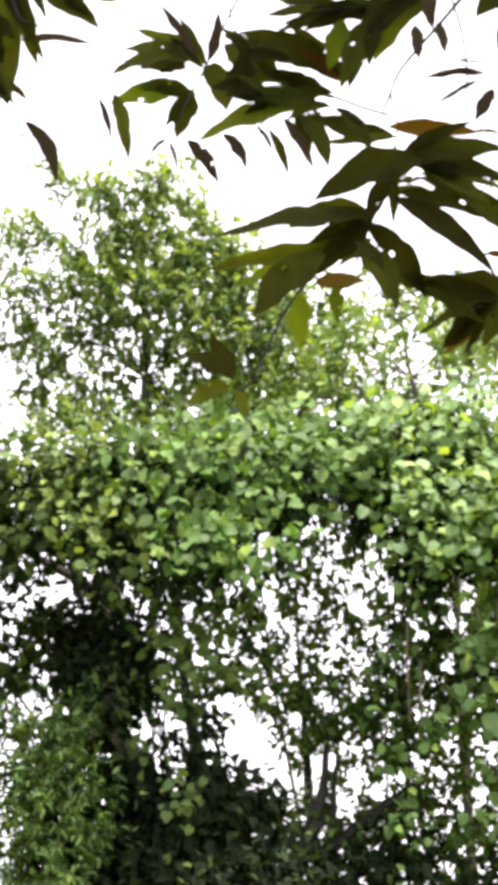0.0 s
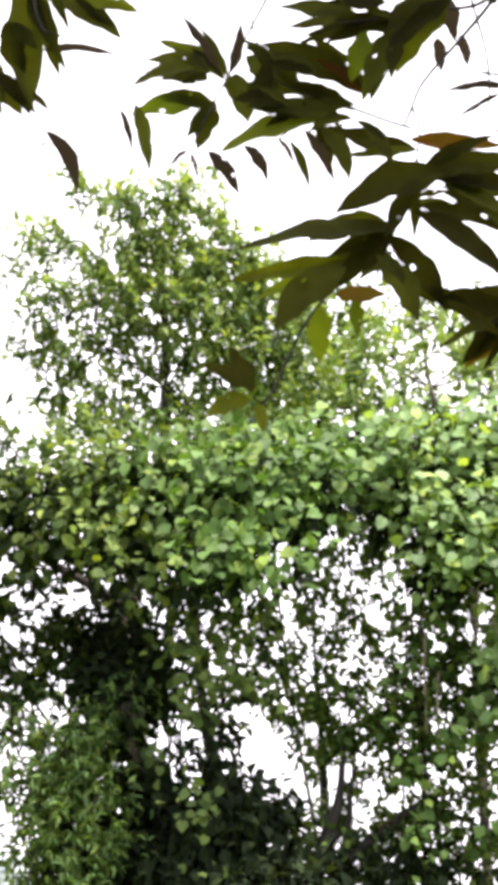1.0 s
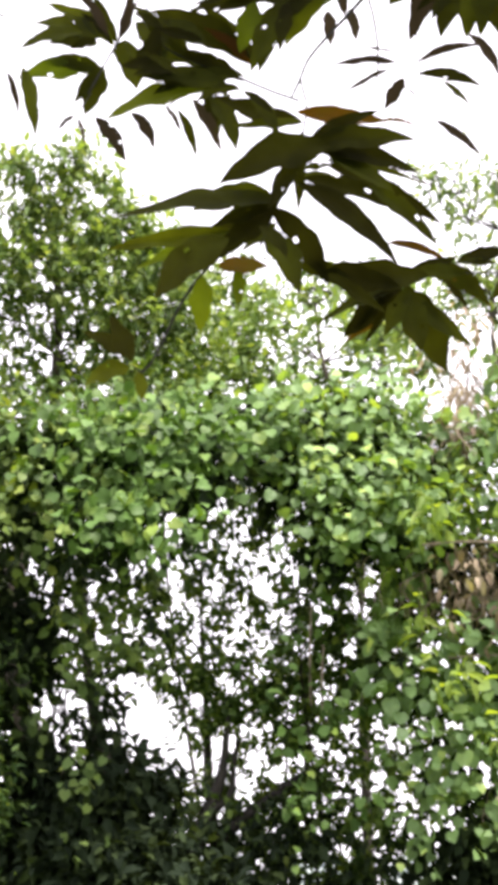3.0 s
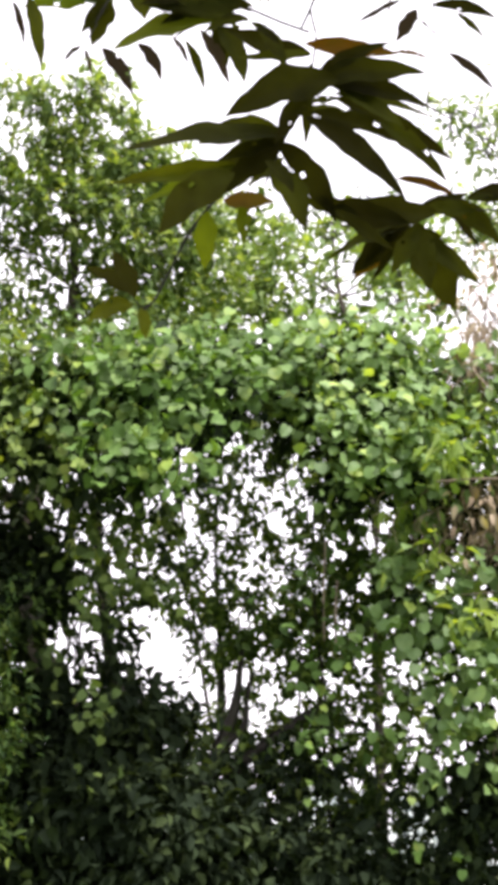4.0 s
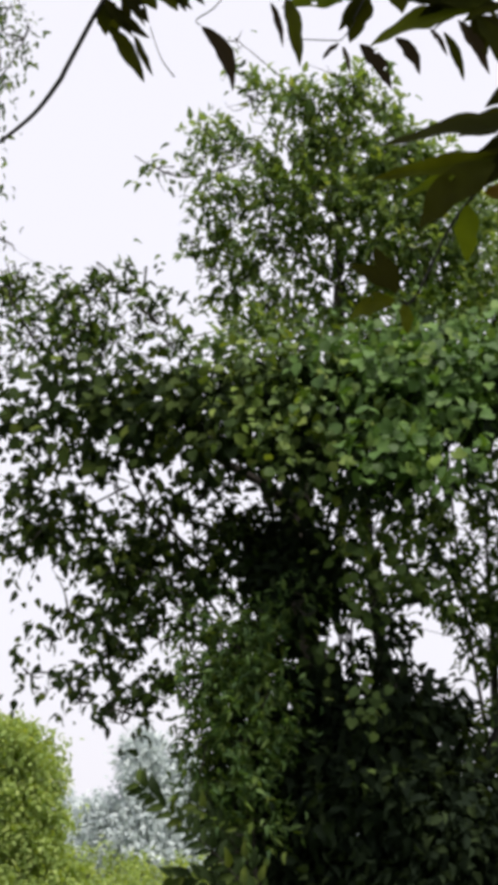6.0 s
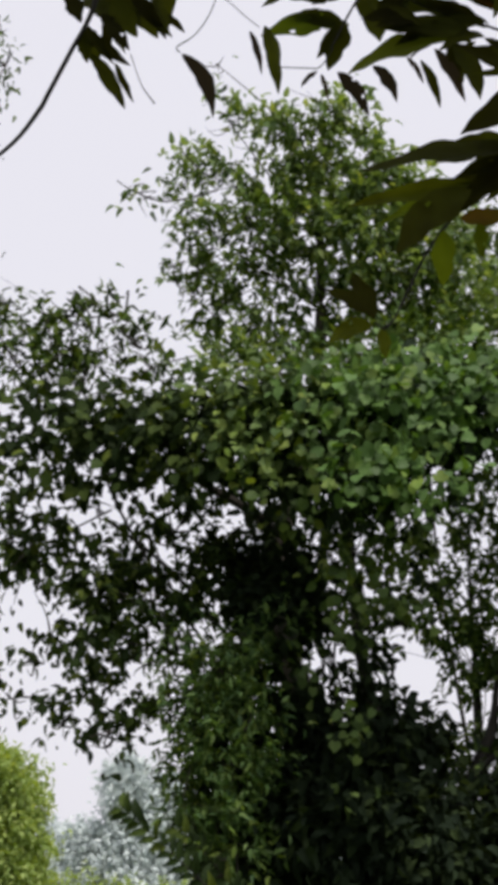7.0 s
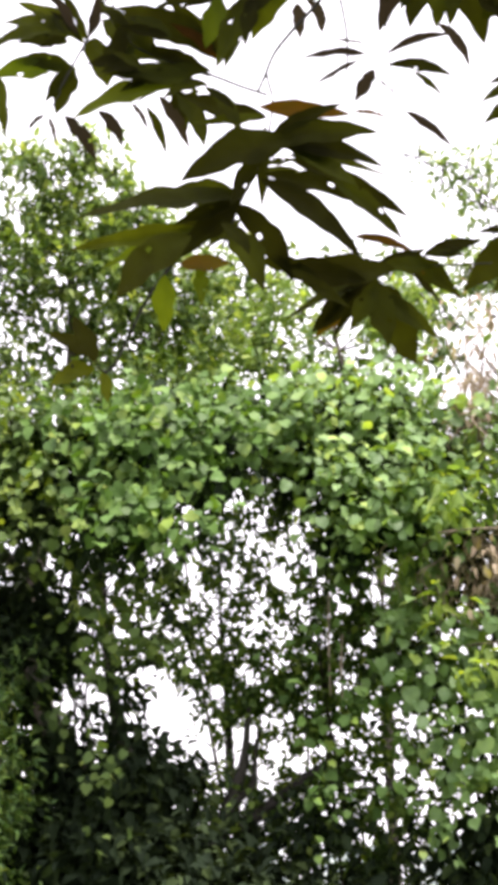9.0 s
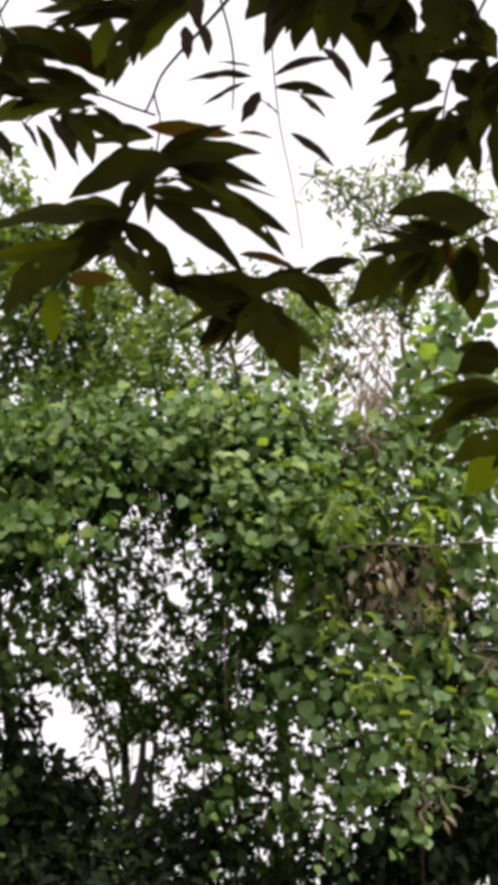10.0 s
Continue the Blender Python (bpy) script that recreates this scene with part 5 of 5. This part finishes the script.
near_bough(2.45, [(0.118, 2.45, 2.972, 0.0018), (0.073, 2.45, 3.015, 0.0017), (0.028, 2.45, 3.069, 0.0015), (0.015, 2.45, 3.123, 0.0015)], fuller([
    (0.087, 2.987, 129, 0.129, 0.036, 0, 1), (0.005, 3.057, -54, 0.086, 0.038, -1, 1), (0.045, 3.026, -115, 0.082, 0.041, 0, 0), (0.119, 3.003, 141, 0.087, 0.037, 0, 0),
    (0.071, 2.952, 165, 0.093, 0.034, 1, 0), (0.172, 2.928, -162, 0.074, 0.028, 1, 0)], 8, 0.7))
near_bough(2.4, [(0.439, 2.40, 3.152, 0.0045), (0.409, 2.40, 3.121, 0.0037), (0.371, 2.40, 3.101, 0.0030), (0.306, 2.40, 3.098, 0.0030), (0.232, 2.40, 3.084, 0.0026), (0.158, 2.40, 3.076, 0.0022)], fuller([
    (0.241, 3.082, 174, 0.167, 0.039, 0, 1), (0.292, 3.070, -175, 0.158, 0.053, 1, 0), (0.245, 3.057, -115, 0.137, 0.039, 0, 0), (0.199, 3.054, -107, 0.090, 0.035, 0, 2),
    (0.277, 3.070, -117, 0.165, 0.034, 1, 1), (0.336, 3.113, -125, 0.152, 0.057, 1, 1), (0.341, 3.127, -86, 0.082, 0.028, 0, 4), (0.349, 3.043, -81, 0.057, 0.021, 0, 4),
    (0.233, 3.105, 178, 0.093, 0.043, 0, 0), (0.186, 3.084, 167, 0.130, 0.037, 0, 1), (0.307, 3.124, -134, 0.112, 0.049, 0, 0)], 9, 0.65))
near_bough(2.35, [(0.400, 2.35, 3.079, 0.0037), (0.383, 2.35, 3.056, 0.0034), (0.340, 2.35, 3.004, 0.0030), (0.308, 2.35, 2.967, 0.0027), (0.279, 2.35, 2.928, 0.0025), (0.264, 2.35, 2.891, 0.0024), (0.252, 2.35, 2.864, 0.0022)], [])
near_bough(2.35, [(0.266, 2.35, 2.894, 0.0020), (0.270, 2.35, 2.871, 0.0020), (0.274, 2.35, 2.849, 0.0020), (0.268, 2.35, 2.802, 0.0020), (0.257, 2.35, 2.754, 0.0020)], [])
near_bough(2.2, [(0.253, 2.20, 2.725, 0.0025), (0.242, 2.20, 2.671, 0.0030), (0.226, 2.20, 2.634, 0.0030), (0.207, 2.20, 2.610, 0.0030), (0.166, 2.20, 2.567, 0.0027), (0.124, 2.20, 2.525, 0.0025), (0.083, 2.20, 2.470, 0.0022), (0.057, 2.20, 2.416, 0.0020), (0.035, 2.20, 2.370, 0.0017), (0.021, 2.20, 2.356, 0.0015)], fuller([
    (0.245, 2.760, -8, 0.135, 0.028, 0, 3), (0.289, 2.698, -162, 0.163, 0.053, 1, 0), (0.259, 2.746, 161, 0.139, 0.031, -1, 0), (0.174, 2.786, -60, 0.085, 0.026, -1, 0),
    (0.218, 2.615, -171, 0.233, 0.048, 1, 1), (0.207, 2.626, -169, 0.117, 0.036, 1, 1), (0.152, 2.571, -172, 0.175, 0.027, 0, 1), (0.124, 2.560, -158, 0.121, 0.022, 0, 2),
    (0.143, 2.557, -138, 0.138, 0.049, 1, 0), (0.106, 2.500, -93, 0.083, 0.031, 0, 2), (0.156, 2.515, -92, 0.058, 0.020, 0, 2), (0.127, 2.516, -3, 0.070, 0.037, 0, 3)], 12, 0.3))
near_bough(2.2, [(0.226, 2.20, 2.634, 0.0025), (0.210, 2.20, 2.601, 0.0024), (0.197, 2.20, 2.566, 0.0020), (0.186, 2.20, 2.540, 0.0015)], fuller([
    (0.211, 2.606, -139, 0.126, 0.032, 0, 0), (0.192, 2.570, -62, 0.100, 0.039, -1, 1), (0.206, 2.605, -56, 0.142, 0.037, -1, 0), (0.241, 2.642, -42, 0.180, 0.038, -1, 0),
    (0.243, 2.689, -117, 0.099, 0.027, 0, 0), (0.252, 2.698, 5, 0.158, 0.036, -1, 0), (0.252, 2.698, -11, 0.170, 0.039, -1, 0), (0.282, 2.677, -29, 0.200, 0.032, -1, 0),
    (0.250, 2.662, -15, 0.083, 0.032, 0, 0), (0.214, 2.583, -141, 0.066, 0.025, 0, 1), (0.341, 2.639, -43, 0.127, 0.024, -1, 1), (0.242, 2.521, -26, 0.092, 0.027, -1, 0),
    (0.275, 2.507, -9, 0.118, 0.037, 0, 0), (0.284, 2.688, -36, 0.115, 0.033, -1, 0)], 13, 0.35))
near_bough(2.2, [(0.035, 2.20, 2.370, 0.0015), (0.021, 2.20, 2.359, 0.0015), (0.010, 2.20, 2.367, 0.0014)], [
    (0.009, 2.374, 111, 0.076, 0.033, 0, 0), (0.003, 2.378, 148, 0.079, 0.022, 1, 0), (0.007, 2.364, -160, 0.070, 0.028, 1, 1), (0.018, 2.359, -82, 0.045, 0.018, 0, 1)])
near_bough(2.3, [(0.586, 2.30, 2.551, 0.0012), (0.534, 2.30, 2.549, 0.0014), (0.482, 2.30, 2.548, 0.0017), (0.430, 2.30, 2.543, 0.0018), (0.379, 2.30, 2.545, 0.0017), (0.338, 2.30, 2.570, 0.0015)], fuller([
    (0.381, 2.595, -12, 0.101, 0.021, -1, 3), (0.449, 2.572, -40, 0.123, 0.026, -1, 3), (0.447, 2.565, -37, 0.111, 0.034, -1, 0), (0.436, 2.543, 172, 0.145, 0.044, -1, 0),
    (0.409, 2.527, -154, 0.144, 0.028, 1, 1), (0.406, 2.530, -130, 0.125, 0.032, 0, 3), (0.409, 2.530, -139, 0.121, 0.046, 0, 0), (0.411, 2.523, -66, 0.140, 0.058, 0, 0),
    (0.483, 2.565, 17, 0.086, 0.029, 0, 0), (0.422, 2.550, 0, 0.079, 0.026, 0, 0), (0.387, 2.532, 179, 0.068, 0.029, 0, 0)], 15, 0.6))
near_bough(2.5, [(0.385, 2.50, 3.203, 0.0026), (0.394, 2.50, 3.153, 0.0024), (0.406, 2.50, 3.092, 0.0022), (0.411, 2.50, 3.027, 0.0020), (0.405, 2.50, 2.947, 0.0015)], [
    (0.441, 3.006, -176, 0.116, 0.019, 2, 4), (0.427, 2.995, -153, 0.087, 0.009, 0, 4), (0.442, 3.031, 167, 0.062, 0.006, 0, 4), (0.455, 2.984, -120, 0.069, 0.024, 0, 4),
    (0.411, 2.903, -7, 0.061, 0.015, -1, 3), (0.333, 3.114, -87, 0.064, 0.023, 0, 4)])
near_bough(2.5, [(0.476, 2.50, 3.137, 0.0015), (0.478, 2.50, 3.060, 0.0014), (0.480, 2.50, 2.995, 0.0014), (0.485, 2.50, 2.910, 0.0012), (0.500, 2.50, 2.805, 0.0010), (0.511, 2.50, 2.690, 0.0009)], [
    (0.482, 3.015, 18, 0.117, 0.018, -2, 4), (0.560, 3.060, -63, 0.093, 0.018, -2, 4), (0.481, 2.992, -13, 0.104, 0.031, -1, 0), (0.525, 2.980, -40, 0.064, 0.018, 0, 0),
    (0.455, 2.976, -36, 0.051, 0.006, 0, 4), (0.495, 2.899, -43, 0.093, 0.015, -1, 4)])
near_bough(2.5, [(0.907, 2.50, 3.231, 0.0045), (0.824, 2.50, 3.207, 0.0037), (0.741, 2.50, 3.184, 0.0034), (0.661, 2.50, 3.176, 0.0030), (0.581, 2.50, 3.175, 0.0026), (0.502, 2.50, 3.181, 0.0022)], fuller([
    (0.514, 3.193, -110, 0.147, 0.041, 0, 4), (0.544, 3.184, -104, 0.132, 0.044, 0, 0), (0.587, 3.184, -103, 0.125, 0.049, 0, 0), (0.613, 3.209, -76, 0.173, 0.077, 0, 0),
    (0.642, 3.205, -134, 0.128, 0.065, 0, 0), (0.706, 3.195, -146, 0.131, 0.075, 0, 0), (0.763, 3.200, -158, 0.139, 0.063, 0, 0), (0.729, 3.152, -140, 0.111, 0.058, 0, 0),
    (0.503, 3.204, -130, 0.104, 0.055, 0, 1), (0.690, 3.172, -94, 0.120, 0.067, 0, 0), (0.618, 3.138, -46, 0.107, 0.050, 0, 0), (0.563, 3.204, -133, 0.092, 0.054, 0, 0)], 18, 0.8))
near_bough(2.5, [(0.885, 2.50, 3.208, 0.0037), (0.848, 2.50, 3.140, 0.0030), (0.812, 2.50, 3.062, 0.0027), (0.781, 2.50, 2.996, 0.0024), (0.766, 2.50, 2.931, 0.0021), (0.769, 2.50, 2.899, 0.0015)], fuller([
    (0.755, 3.050, -153, 0.112, 0.045, 0, 0), (0.761, 2.976, -161, 0.147, 0.035, 1, 0), (0.759, 2.948, -151, 0.149, 0.037, 1, 0), (0.765, 2.931, -128, 0.127, 0.043, 0, 1),
    (0.772, 2.918, -119, 0.115, 0.036, 0, 0), (0.780, 2.923, -95, 0.111, 0.047, 0, 0), (0.803, 2.942, -83, 0.114, 0.038, 0, 0), (0.853, 2.942, -93, 0.142, 0.036, 0, 0),
    (0.847, 3.053, 158, 0.123, 0.053, 0, 0), (0.840, 3.046, -78, 0.119, 0.059, 0, 0), (0.740, 3.094, -131, 0.092, 0.054, 0, 0)], 19, 0.85))
near_bough(2.5, [(0.848, 2.50, 3.140, 0.0022), (0.794, 2.50, 3.095, 0.0021), (0.753, 2.50, 3.083, 0.0018), (0.712, 2.50, 3.061, 0.0015)], fuller([
    (0.820, 3.117, -153, 0.126, 0.059, 0, 0), (0.778, 3.018, -48, 0.084, 0.046, 0, 0), (0.714, 3.028, -105, 0.096, 0.057, 0, 0), (0.827, 3.126, -56, 0.092, 0.047, 0, 0),
    (0.808, 3.184, -70, 0.097, 0.065, 0, 0), (0.756, 3.173, -83, 0.115, 0.066, 0, 0), (0.757, 2.996, -149, 0.065, 0.046, 0, 0), (0.683, 3.072, -67, 0.107, 0.041, 0, 0),
    (0.813, 2.963, -128, 0.095, 0.043, 0, 0), (0.870, 3.040, -103, 0.156, 0.044, 0, 0)], 20, 0.8))
near_bough(2.5, [(0.926, 2.50, 2.804, 0.0026), (0.862, 2.50, 2.741, 0.0022), (0.791, 2.50, 2.707, 0.0020), (0.742, 2.50, 2.691, 0.0015)], fuller([
    (0.829, 2.743, 174, 0.180, 0.078, 1, 0), (0.729, 2.689, 179, 0.131, 0.034, 0, 0), (0.740, 2.691, -147, 0.197, 0.059, 1, 0), (0.758, 2.695, -133, 0.125, 0.049, 0, 1),
    (0.783, 2.699, -84, 0.143, 0.072, 0, 0), (0.753, 2.711, -86, 0.067, 0.018, 0, 3), (0.763, 2.711, 166, 0.097, 0.038, 0, 0), (0.811, 2.711, -69, 0.109, 0.049, 0, 0)], 21, 0.5))
near_bough(2.5, [(0.919, 2.50, 2.528, 0.0022), (0.865, 2.50, 2.470, 0.0020), (0.832, 2.50, 2.412, 0.0018), (0.821, 2.50, 2.345, 0.0015)], fuller([
    (0.846, 2.489, -168, 0.088, 0.055, 1, 0), (0.842, 2.441, -153, 0.159, 0.048, 1, 0), (0.834, 2.360, -160, 0.117, 0.043, 1, 0), (0.826, 2.351, -123, 0.114, 0.060, 0, 2),
    (0.860, 2.411, -172, 0.133, 0.038, 1, 0)], 22, 0.5))
stem("trunk", [(2.9, 1.6, -0.1, 0.24), (2.85, 1.65, 1.5, 0.2), (2.6, 1.8, 3.2, 0.16), (2.0, 2.1, 4.3, 0.11), (1.2, 2.4, 4.9, 0.07)], BARK, near_tree, "", 12)
for tx, ty, tz in NEAR_TIPS:
    stem("limb", [(1.7, 2.2, 4.6, 0.05), ((1.7 + tx) / 2, (2.2 + ty) / 2, 4.5, 0.03), (tx, ty, tz, 0.009)], BARK, near_tree, "", 8)


# ---- unseen canopy above the path and trees behind it, added to block light ----
def overhead():
    clumps = []
    for k in range(22):
        x, y = RNG.uniform(-6.5, 3), RNG.uniform(-4.5, 3.4)
        clumps.append((x, y, 5.6 + RNG.uniform(-0.4, 2.5), RNG.uniform(0.9, 1.5), RNG.uniform(0.5, 0.9), 1.0))
    # Extra unseen clumps keep the sun off the near boughs.
    for x in (-0.7, 0.3, 1.3, 2.3):
        for y in (0.7, 1.8):
            clumps.append((x, y, 6.2 + 0.3 * x, 0.85, 0.45, 1.5))
    at, out = cloud(clumps, 150, 1.2, False, 0.5)
    n = len(at)
    size = 0.22 * RNG.uniform(0.7, 1.2, n)
    v, f = blades(LANCE, at, RNG.normal(size=(n, 3)) + (0, 0, -0.5), RNG.normal(size=(n, 3)) * 0.5 + (0, 0, 1), size, size * 0.3)
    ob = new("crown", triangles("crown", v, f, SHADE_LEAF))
    ob.parent = near_tree
    tagged(ob, kind="stuff")
    # Unseen trees added to hold off low sky light from behind.
    for k in range(7):
        far_tree((-13 + k * 4.3 + RNG.normal() * 0.6, -9 + RNG.normal()), RNG.uniform(4.5, 6.5), 5.0, SHADE_LEAF, "unseen dark green tree added behind the path to block sky light", 0.3, "blocker_tree", 60)


overhead()
